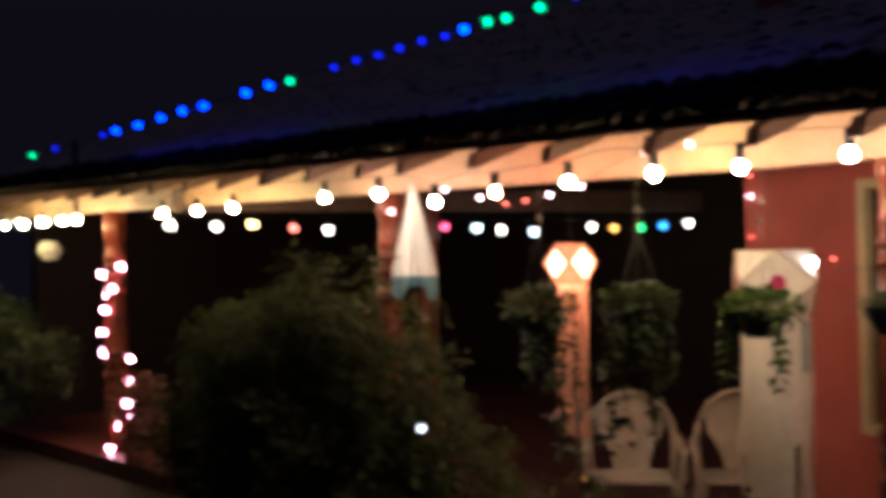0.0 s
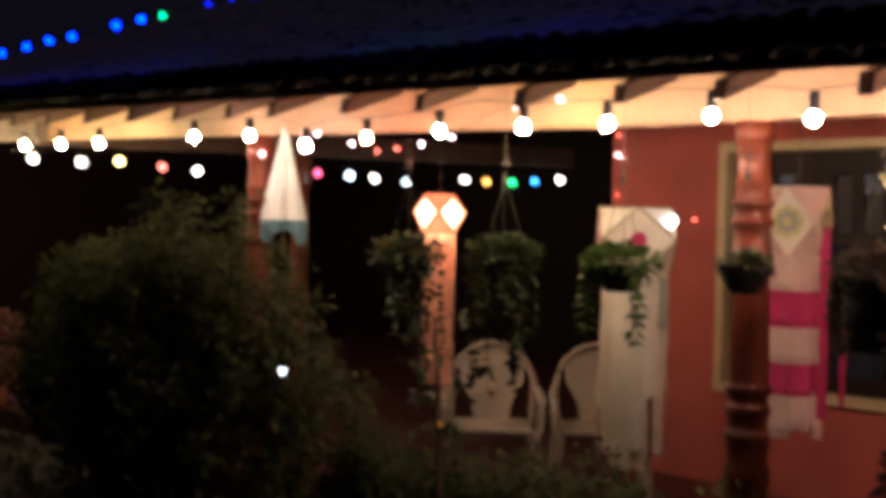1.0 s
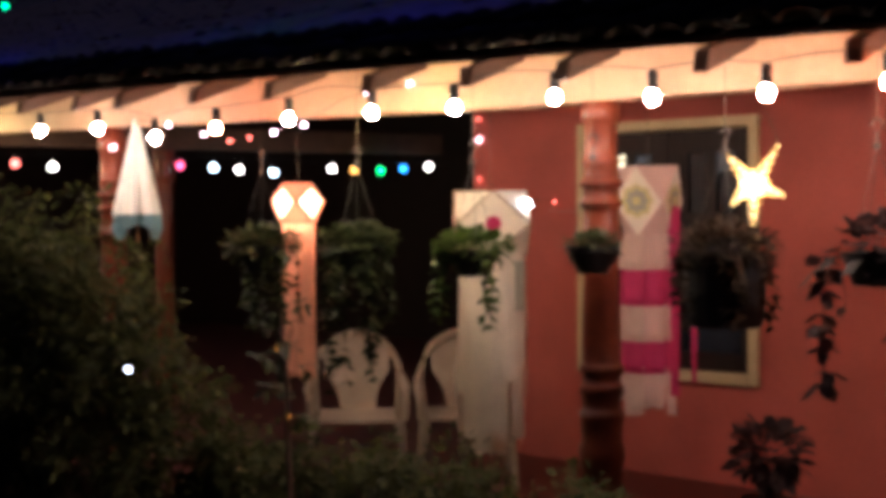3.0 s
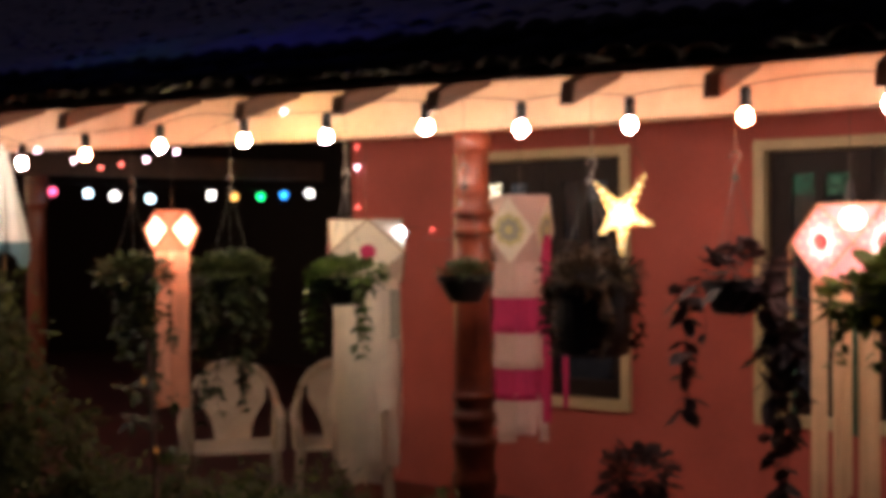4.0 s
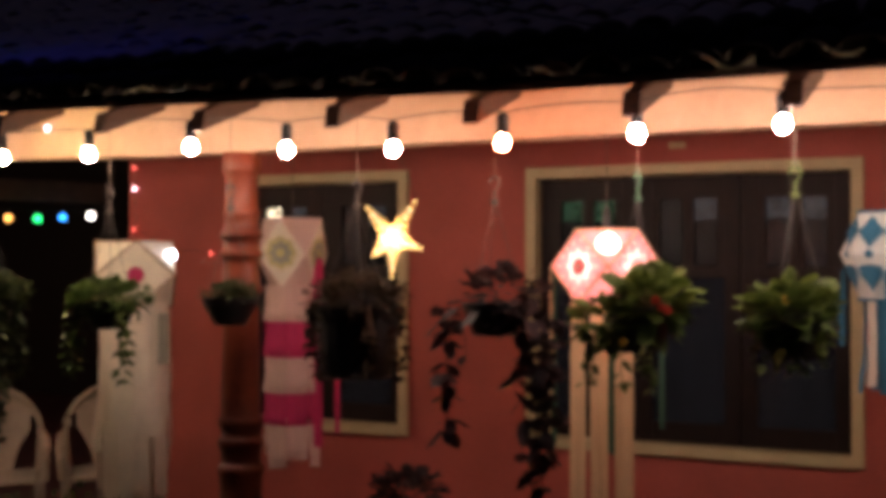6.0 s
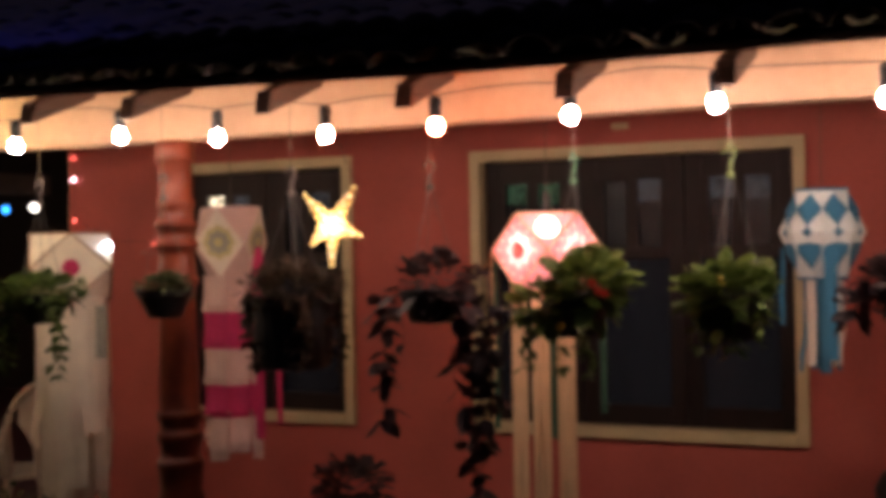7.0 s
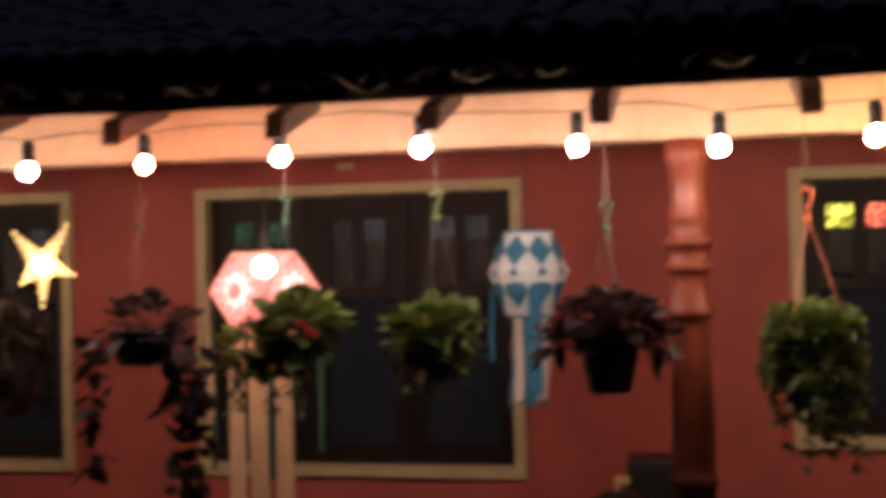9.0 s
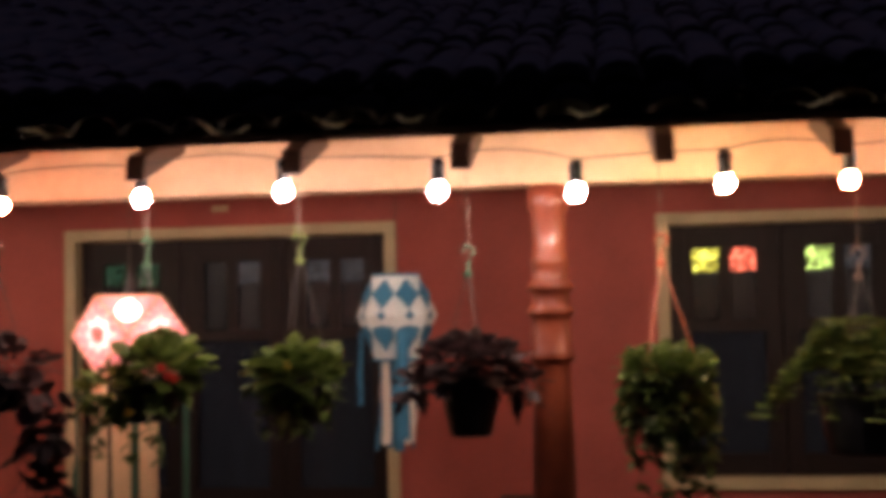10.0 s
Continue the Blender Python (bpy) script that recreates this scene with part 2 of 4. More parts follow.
def window(name, x0, x1, z0, z1, leaves, tints):
    w = thing(name, pose(x0, 0, z0), "cream framed window with dark stained casements and patterned glass", "window", "porch windows", "structure")
    W, H, f = x1 - x0, z1 - z0, 0.060
    for nm, q in (("window_frame", (0, f, 0, H)), ("window_frame", (W - f, W, 0, H)), ("window_frame", (f, W - f, H - f, H)), ("window_sill", (-0.02, W + 0.02, 0.0, f))):
        bm = bmesh.new()
        sill = nm == "window_sill"
        a, b, c, d = q
        box(bm, a if not sill else f, b if not sill else W - f, -0.035 if not sill else -0.05, 0.14, c, d, 0.006)
        part(nm, bm, FRAME, w)
    lw = (W - 2 * f) / leaves
    for i in range(leaves):
        a = f + i * lw
        bm = bmesh.new()
        s = 0.085
        for q in ((a + 0.003, a + s, f, H - f), (a + lw - s, a + lw - 0.003, f, H - f)):
            box(bm, q[0], q[1], 0.05, 0.10, q[2], q[3], 0.004)
        top, bar, low = 1.975 - z0, 1.58 - z0, 1.86 - z0
        for zz in ((top, H - f - 0.003), (bar - 0.03, bar + 0.03), (f, f + 0.11)):
            box(bm, a + s, a + lw - s, 0.052, 0.098, zz[0], zz[1], 0.004)
        e = a + s + 0.04
        for p, q in ((a + s, e), (a + lw / 2 - 0.03, a + lw / 2 + 0.03), (a + lw - s - 0.04, a + lw - s)):
            box(bm, p, q, 0.053, 0.097, bar + 0.03, top)
        leaf = part("casement", bm, DARKWOOD, w)
        for k, (p, q) in enumerate(((e, a + lw / 2 - 0.03), (a + lw / 2 + 0.03, a + lw - s - 0.04))):
            bm = bmesh.new()
            box(bm, p, q, 0.072, 0.078, low, top)
            part("pane", bm, tints[(2 * i + k) % len(tints)], leaf, "small square of coloured patterned glass")
            bm = bmesh.new()
            box(bm, p, q, 0.073, 0.079, bar + 0.03, low)
            part("pane", bm, GLASS_P, leaf, "tall dim patterned glass")
        bm = bmesh.new()
        box(bm, a + s, a + lw - s, 0.072, 0.078, f + 0.11, bar - 0.03)
        part("pane", bm, GLASS, leaf)
    return w


window("window_1", *WIN[0], 2, (GLASS_W, GLASS_B, GLASS_P, GLASS_B))
window("window_2", *WIN[1], 3, (GLASS_D, GLASS_D, GLASS_P, GLASS_B, GLASS_B, GLASS_B))
window("window_3", *WIN[2], 3, (GLASS_Y, GLASS_R, GLASS_G, GLASS_B, GLASS_R, GLASS_G))
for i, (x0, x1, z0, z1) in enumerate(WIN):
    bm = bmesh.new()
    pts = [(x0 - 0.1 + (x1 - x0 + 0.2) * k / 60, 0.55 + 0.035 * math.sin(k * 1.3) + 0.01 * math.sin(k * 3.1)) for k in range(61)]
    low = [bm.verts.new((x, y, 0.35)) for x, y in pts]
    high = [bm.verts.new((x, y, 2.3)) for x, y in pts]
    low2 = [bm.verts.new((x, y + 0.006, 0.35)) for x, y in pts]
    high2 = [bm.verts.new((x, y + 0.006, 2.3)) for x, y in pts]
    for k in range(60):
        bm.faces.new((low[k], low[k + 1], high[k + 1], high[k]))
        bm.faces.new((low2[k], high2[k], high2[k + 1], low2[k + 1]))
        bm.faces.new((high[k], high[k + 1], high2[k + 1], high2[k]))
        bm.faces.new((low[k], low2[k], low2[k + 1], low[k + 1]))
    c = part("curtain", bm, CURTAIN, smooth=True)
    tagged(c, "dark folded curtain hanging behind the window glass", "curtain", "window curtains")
    bm = bmesh.new()
    tube(bm, [(x0 - 0.15, 0.55, 2.31), (x1 + 0.15, 0.55, 2.31)], 0.012, 8)
    for xx in (x0 - 0.13, x1 + 0.13):
        box(bm, xx - 0.012, xx + 0.012, 0.2, 0.56, 2.3, 2.325)
    tagged(part("curtain_rod", bm, DARKWOOD), "dark curtain rod on wall brackets behind the window", "curtain rod")

# ---- turned pillars ----
PROF = [(1.25, 0.0), (1.25, 0.08), (1.1, 0.1), (1.1, 0.50), (1.22, 0.53), (1.22, 0.58), (1.05, 0.61), (1.12, 0.69), (1.2, 0.71), (1.2, 0.74), (1.0, 0.76), (1.05, 0.81), (1.18, 0.83), (1.18, 0.855),
        (1.0, 0.875), (1.02, 0.90), (1.16, 0.92), (1.16, 0.945), (1.02, 0.96), (1.03, 1.06), (0.9, 1.44), (0.92, 1.485), (1.12, 1.50), (1.12, 1.52), (1.0, 1.535), (0.92, 1.62),
        (0.95, 1.645), (1.12, 1.655), (1.12, 1.675), (0.95, 1.69), (0.94, 1.73), (1.12, 1.74), (1.12, 1.76), (0.92, 1.775), (0.9, 1.82), (0.97, 1.83), (0.97, 1.855), (0.85, 1.87), (0.86, 2.01), (1.02, 2.03), (1.02, 2.11)]
for x, r in ((2.704, 0.072), (-0.548, 0.084), (-4.23, 0.088), (-8.72, 0.10)):
    bm = bmesh.new()
    top = beam_low(x)
    lathe(bm, [(r * a, z if z < 2.1 else top) for a, z in PROF], 28)
    p = part("pillar", bm, PILLAR, at=pose(x, -1.985, 0))
    for f in p.data.polygons:
        f.use_smooth = abs(f.normal.z) < 0.55
    tagged(p, "turned varnished reddish wooden porch pillar with rings", "pillar", "turned porch pillars", "structure")
# far side of the open hall: a dark beam on a plainer post
bm = bmesh.new()
box(bm, -2.6, 2.6, -0.06, 0.06, 0, 0.2, 0.008)
tagged(part("hall_beam", bm, RAFTER, at=pose(-6.4, 0.35, 2.2, 0, 0, 72)), "dark timber beam at the far side of the open hall", "beam", kind="structure")
bm = bmesh.new()
lathe(bm, [(0.1, 0.0), (0.1, 0.3), (0.08, 0.34), (0.085, 1.2), (0.075, 1.9), (0.1, 1.95), (0.1, 2.2)], 20)
tagged(part("hall_post", bm, PILLAR, at=pose(-6.64, 0.2, 0)), "turned reddish post at the far side of the hall", "pillar", "turned porch pillars", "structure")
# added backing, near black so that the hall's depth stays dark
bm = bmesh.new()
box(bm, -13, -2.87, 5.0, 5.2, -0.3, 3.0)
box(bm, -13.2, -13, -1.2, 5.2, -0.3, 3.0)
tagged(part("hall_dark_backing", bm, DARKWOOD), "near-black backing added for the darkness behind the hall", "wall", kind="structure")
bm = bmesh.new()
box(bm, -0.045, 0.045, -0.012, 0.0, -0.017, 0.017, 0.004)
tagged(part("wall_fitting", bm, FRAME, at=pose(0.87, 0, 2.26)), "small pale plastic fitting on the plaster above a window", "wall fitting")

# ---- string of warm globe bulbs along the eave ----
BULBS = [5.2, 4.65, 4.15, 3.65, 3.276, 2.813, 2.373, 1.862, 1.378, 0.885, 0.442, -0.028, -0.487, -1.026, -1.526, -2.095, -2.66, -3.19, -3.74, -4.35, -5.58, -6.16, -6.75, -8.56, -8.91, -9.43, -9.99, -10.58]
BULBGLOW = 345.0
WARM = glow("warm_bulb_glass", (1.0, 0.70, 0.52), BULBGLOW * 0.88)
AMBER = glow("amber_bulb_glass", (1.0, 0.28, 0.12), BULBGLOW * 0.75)
COOL = glow("cool_bulb_glass", (1.0, 0.70, 0.56), BULBGLOW * 1.1)
BRIGHT = glow("bright_bulb_glass", (1.0, 0.73, 0.56), BULBGLOW * 1.25)
LIME = glow("yellow_green_bulb_glass", (1.0, 0.74, 0.36), BULBGLOW * 1.35)


def ball(r, sub=2):
    bm = bmesh.new()
    bmesh.ops.create_icosphere(bm, subdivisions=sub, radius=r)
    return bm


bulb_me = {}
for key, m in (("w", WARM), ("a", AMBER), ("c", COOL), ("l", LIME), ("b", BRIGHT)):
    bm = bmesh.new()
    lathe(bm, [(0.010, 0.040), (0.012, 0.030), (0.015, 0.022), (0.0190, 0.016), (0.0225, 0.009), (0.0243, 0.0), (0.0232, -0.008), (0.0192, -0.0155), (0.013, -0.021), (0.0065, -0.024), (0.002, -0.0246)][::-1], 20)
    bulb_me[key] = mesh_of("bulb", bm, m, True)
bm = bmesh.new()
lathe(bm, [(0.021, 0.026), (0.023, 0.036), (0.022, 0.075), (0.024, 0.08), (0.022, 0.098), (0.012, 0.106), (0.006, 0.112)], 14)
sock_me = mesh_of("socket", bm, BLACK, True)
string = thing("bulb_string", pose(0, -2.42, 2.18), "black cable with warm glowing globe bulbs along the eave", "string lights")


DROP = {0.442: -0.014, 0.885: -0.009, 1.862: 0.008, -0.487: 0.024, -1.026: 0.006, -1.526: 0.006, -2.66: -0.024, -3.19: -0.055, -3.74: 0.014, -4.35: 0.02,
        2.373: -0.008, 2.813: -0.03, 3.276: -0.016, 3.65: -0.018}


def bulb_z(x):
    return 2.066 + 0.014 * max(0.0, -x) + DROP.get(x, 0.0)


pts = []
rnd = random.Random(4)
for a, b in zip(BULBS, BULBS[1:]):
    za, zb = bulb_z(a) + 0.11, bulb_z(b) + 0.11
    for k in range(6):
        u = k / 6
        pts.append((a + (b - a) * u, rnd.uniform(-0.003, 0.003), za + (zb - za) * u + 0.035 * math.sin(math.pi * u) * (0.5 + 0.5 * math.sin(a * 7)) - 2.18))
bm = bmesh.new()
tube(bm, pts, 0.0028, 5)
part("cable", bm, BLACK, string)
for x in BULBS:
    s = part("socket", sock_me, None, string, "black rubber lamp socket", at=pose(x, 0, bulb_z(x) - 2.18))
    k = "a" if x in (0.885, 3.65, -2.66) else "l" if x in (-1.526, 3.276) or x < -4.5 else "b" if x in (2.813, 4.15) else "c" if x in (2.373, 1.862, 1.378, -3.74) else "w"
    part("bulb", bulb_me[k], None, s, "glowing warm globe bulb")

# ---- coloured bulbs strung across the open hall ----
HALL = [(-0.125, -0.03, "w"), (-0.04, -0.04, "w"), (0.03, -0.02, "y"), (0.11, -0.05, "r"), (0.178, -0.07, "w"), (0.424, -0.04, "p"), (0.494, -0.05, "c"), (0.549, -0.065, "w"), (0.624, -0.085, "c"), (0.76, -0.04, "w"), (0.813, -0.05, "o"), (0.877, -0.045, "g"), (0.934, -0.025, "b"), (1.0, 0.0, "w")]
TINTS = {"y": (1, 0.72, 0.25), "r": (1, 0.16, 0.13), "w": (1, 0.86, 0.72), "p": (1, 0.08, 0.2), "c": (0.75, 0.95, 1.0), "o": (1, 0.42, 0.08), "g": (0.05, 0.9, 0.2), "b": (0.05, 0.35, 1.0)}
HA, HB = Vector((-6.75, -1.75, 2.10)), Vector((-5.44, 2.47, 2.07))
hall = thing("coloured_bulb_string", pose(*HA), "cable of small coloured glowing bulbs across the open hall", "string lights")
bm = bmesh.new()
tube(bm, [(HB - HA) * (k / 24) + Vector((0, 0, 0.03 + 0.012 * math.sin(k * 1.7))) for k in range(-4, 26)], 0.003, 5)
part("cable", bm, BLACK, hall)
cb_me = {}
for key, c in TINTS.items():
    cb_me[key] = mesh_of("bulb", ball(0.035), glow("bulb_" + key, c, {"w": 7.0, "c": 6.0, "y": 8.0}.get(key, 3.2)), True)
bm = bmesh.new()
lathe(bm, [(0.016, 0.028), (0.018, 0.035), (0.017, 0.06), (0.008, 0.075)], 10)
cs_me = mesh_of("socket", bm, BLACK, True)
for u, dz, key in HALL:
    s = part("socket", cs_me, None, hall, at=pose(*((HB - HA) * u + Vector((0, 0, dz)))))
    part("bulb", cb_me[key], None, s, "small coloured glowing bulb")

# ---- tiny lights: under the beam, along the wall, round the far pillar, and over the roof ----
PINK = glow("pink_white_led", (1.0, 0.62, 0.72), 10.0)
ROSE = glow("rose_led", (1.0, 0.36, 0.56), 45.0)
led_me = mesh_of("led", ball(0.013, 1), PINK)
red_me = mesh_of("led", ball(0.011, 1), glow("red_led", (1.0, 0.12, 0.09), 5.0))
BLUE, GREEN, DIM = glow("blue_led", (0.003, 0.02, 1.0), 14.0), glow("green_led", (0.03, 0.9, 0.35), 2.0), glow("dim_blue_led", (0.006, 0.012, 0.8), 1.6)
blue_me = {"b": mesh_of("led", ball(0.029, 1), BLUE), "g": mesh_of("led", ball(0.026, 1), GREEN), "d": mesh_of("led", ball(0.022, 1), DIM)}


def led_string(name, leds, label, meshes, wire=0.002):
    o = Vector(leds[0][:3])
    t = thing(name, pose(*o), label, "string lights")
    bm = bmesh.new()
    tube(bm, [Vector(p[:3]) - o + Vector((0, 0.006, 0.012)) for p in leds], wire, 4)
    part("cable", bm, BLACK, t)
    for p in leds:
        if p[3]:
            part("led", meshes[p[3]], None, t, at=pose(*(Vector(p[:3]) - o)))


led_string("fairy_lights", [(x, -2.07, z, k) for x, z, k in ((-4.1, 2.05, "p"), (-3.9, 2.2, ""), (-3.53, 2.16, "p"), (-3.2, 2.09, "p"), (-2.97, 2.04, "r"), (-2.80, 2.05, "r"), (-2.60, 2.07, "p"), (-2.36, 2.10, "p"), (-2.1, 2.2, ""), (-1.9, 2.24, "p"), (-1.6, 2.26, "p"))], "thin wire of tiny white and red lights under the beam", {"p": led_me, "r": red_me})
led_string("fairy_lights", [(-2.81, -0.02, 2.4, ""), (-2.81, -0.02, 2.26, "r"), (-2.81, -0.02, 2.12, "p"), (-2.81, -0.02, 1.85, "r"), (-2.5, -0.02, 1.70, ""), (-2.18, -0.02, 1.69, "r"), (-1.9, -0.4, 1.66, ""), (-1.6, -0.9, 1.62, ""), (-1.3, -1.2, 1.615, ""), (-1.0, -1.5, 1.62, ""), (-0.7, -1.85, 1.66, ""), (-0.63, -1.93, 1.67, "")], "thin wire of tiny red and white lights on the wall", {"p": led_me, "r": red_me})
big_led = mesh_of("led", ball(0.027, 1), ROSE)
spiral = []
for k in range(26):
    a, z = k * 2.3, 1.75 - k * 0.0685
    spiral.append((-8.72 + 0.135 * math.cos(a), -1.985 - 0.135 * math.sin(a), z, "p" if k % 3 != 2 else ""))
led_string("fairy_lights", spiral, "pink white lights wound round the far turned pillar", {"p": big_led}, 0.003)
ROOFLED = [(-10.3, "g"), (-9.66, "d"), (-9.14, "g"), (-8.46, "d"), (-8.16, "b"), (-7.68, "b"), (-7.22, "b"), (-6.82, "b"), (-6.44, "b"), (-5.76, "b"), (-5.41, "b"), (-5.12, "g"), (-4.55, "d"), (-4.28, "d"), (-4.03, "d"), (-3.8, "d"), (-3.57, "d"), (-3.34, "d"), (-3.16, "b"), (-2.95, "g"), (-2.79, "g"), (-2.51, "g"), (-2.23, "d"), (-1.94, "b"), (-1.65, "b"), (-1.37, "d"), (-1.14, "b")]
leds = [(x, -2.2, 3.095 + 0.018 * (x + 1.9) + 0.006 * math.sin(k * 2.1), c) for k, (x, c) in enumerate(ROOFLED)]
leds = [(leds[0][0] - 0.8, -2.2, 2.84, "")] + leds + [(1.6, -2.2, 2.36, "")]
led_string("roof_lights", leds, "cable of blue and green lights strung over the roof", blue_me, 0.004)
bm = bmesh.new()
tube(bm, [(0, 0, 2.3), (0.01, 0, 2.6), (0, 0, 2.98)], 0.03, 8)
tagged(part("pole", bm, RAFTER, at=pose(leds[3][0], -2.2, 0)), "short wooden mast on the eave holding the roof lights", "pole")
led_string("fairy_lights", [(-2.3, -3.45, 1.05, ""), (-1.97, -3.47, 0.97, "p"), (-1.95, -3.4, 0.85, ""), (-2.0, -3.3, 0.7, ""), (-2.0, -3.1, 0.5, "")], "thin wire with a few white lights in the shrub", {"p": mesh_of("led", ball(0.014, 1), glow("white_led", (0.8, 0.85, 1.0), 5.0))})

# ---- leaves and plants ----


class Leaves:
    """Collects many small folded leaves and stems for one foliage mesh."""

    def __init__(self, seed):
        self.v, self.f, self.r = [], [], random.Random(seed)

    def leaf(self, p, d, size, wide=0.5, droop=0.2):
        r = self.r
        d = Vector(d).normalized()
        side = d.cross(Vector((r.uniform(-0.5, 0.5), r.uniform(-0.5, 0.5), 1))).normalized()
        up = side.cross(d)
        p = Vector(p)
        w, n = size * wide * 0.5, len(self.v)
        low, high = p + d * size * 0.27, p + d * size * 0.66 - up * size * 0.07
        tip = p + d * size - Vector((0, 0, droop * size))
        high = high - Vector((0, 0, droop * size * 0.4))
        self.v += [p, low + side * w * 0.86, low - up * 0.05 * size, low - side * w * 0.86, high + side * w * 0.92, high - up * 0.05 * size, high - side * w * 0.92, tip]
        self.f += [(n, n + 1, n + 2), (n, n + 2, n + 3), (n + 1, n + 4, n + 5, n + 2), (n + 2, n + 5, n + 6, n + 3), (n + 4, n + 7, n + 5), (n + 5, n + 7, n + 6)]

    def clump(self, c, rad, count, size, wide=0.5, up=0.4, shell=0.45, droop=0.3):
        r = self.r
        for _ in range(count):
            d = Vector((r.gauss(0, 1), r.gauss(0, 1), r.gauss(0, 1))).normalized()
            k = shell + (1 - shell) * r.random()
            p = Vector(c) + Vector((d.x * rad[0], d.y * rad[1], d.z * rad[2])) * k
            self.leaf(p, d + Vector((r.uniform(-0.5, 0.5), r.uniform(-0.5, 0.5), up + r.uniform(-0.3, 0.4))), size * r.uniform(0.6, 1.3), wide, droop)

    def stem(self, pts, rad):
        n = len(self.v)
        for p in pts:
            p = Vector(p)
            self.v += [p + Vector((rad, 0, 0)), p + Vector((-rad * 0.5, rad * 0.87, 0)), p + Vector((-rad * 0.5, -rad * 0.87, 0))]
        for i in range(len(pts) - 1):
            for k in range(3):
                a, b = n + 3 * i + k, n + 3 * i + (k + 1) % 3
                self.f += [(a, b, b + 3, a + 3)]

    def trail(self, p, length, count, size, sway=0.06, wide=0.6):
        r = self.r
        p = Vector(p)
        dx, dy = r.uniform(-1, 1), r.uniform(-1, 1)
        pts, steps = [], max(5, int(length / 0.04))
        for i in range(steps + 1):
            u = i / steps
            pts.append(p + Vector((dx * sway * math.sin(u * 2.5) + r.uniform(-0.006, 0.006), dy * sway * math.sin(u * 2.5), -length * u)))
        self.stem(pts, 0.002)
        for _ in range(count):
            q = r.choice(pts)
            a = r.uniform(0, 6.28)
            self.leaf(q, (math.cos(a), math.sin(a), r.uniform(-0.7, 0.25)), size * r.uniform(0.6, 1.25), wide, 0.35)

    def mesh(self, name, material):
        me = bpy.data.meshes.new(name)
        me.from_pydata([tuple(v) for v in self.v], [], self.f)
        me.materials.append(material)
        return me


GREENLEAF = leafy("green_leaf", (0.03, 0.06, 0.012), (0.10, 0.15, 0.03))
LIMELEAF = leafy("light_green_leaf", (0.04, 0.07, 0.012), (0.13, 0.175, 0.034))
DARKLEAF = leafy("dark_green_leaf", (0.022, 0.035, 0.014), (0.06, 0.075, 0.025))
PURPLELEAF = leafy("purple_leaf", (0.022, 0.012, 0.013), (0.066, 0.034, 0.034), 0.6)
BROWNLEAF = leafy("brown_green_leaf", (0.028, 0.019, 0.010), (0.055, 0.034, 0.017), 0.85)
BUSHLEAF = leafy("bush_leaf", (0.038, 0.048, 0.015), (0.09, 0.103, 0.032), 0.85, 0.4)
# the pillar lights' pink glow is put into this leaf colour
PINKLITLEAF = leafy("pink_lit_leaf", (0.10, 0.045, 0.03), (0.24, 0.10, 0.065), 0.7, 0.35)
HOOKG = mat("green_plastic_hook", (0.05, 0.11, 0.06), 0.4, 0.2, 30, 90, 0.1)
HOOKO = mat("orange_plastic_hook", (0.55, 0.14, 0.06), 0.4, 0.2, 30, 90, 0.1)
HOOKY = mat("lime_plastic_hook", (0.11, 0.14, 0.04), 0.4, 0.2, 30, 90, 0.1)
HOOKW = mat("pale_plastic_hook", (0.075, 0.058, 0.048), 0.5, 0.2, 30, 90, 0.1)
FLOWER = mat("red_flower_petal", (0.75, 0.05, 0.03), 0.5, 0.2, 30, 90, 0.1)
YFLOWER = mat("yellow_flower_petal", (0.8, 0.45, 0.05), 0.5, 0.2, 30, 90, 0.1)
WIRE = mat("dull_hanger_wire", (0.07, 0.065, 0.06), 0.6, 0.3, 40, 120, 0.1)
CORD = mat("pale_cord", (0.12, 0.095, 0.07), 0.8, 0.3, 40, 120, 0.2)
EARTH = mat("potting_soil", (0.03, 0.02, 0.013), 0.95, 0.4, 25, 90, 0.6)


def pot_parts(t, r, h, z_rim, taper, material):
    bm = bmesh.new()
    rr = r * taper
    lathe(bm, [(rr * 0.9, z_rim - h), (rr, z_rim - h + 0.008), (r * (0.5 + 0.5 * taper), z_rim - h * 0.55), (r * 0.96, z_rim - 0.03), (r, z_rim - 0.027), (r * 1.03, z_rim), (r * 0.97, z_rim), (r * 0.93, z_rim - 0.03), (r * 0.5, z_rim - 0.031)], 24)
    part("pot", bm, material, t, smooth=False)
    bm = bmesh.new()
    lathe(bm, [(r * 0.92, z_rim - 0.04), (r * 0.9, z_rim - 0.018), (r * 0.4, z_rim - 0.006)], 16)
    part("soil", bm, EARTH, t)


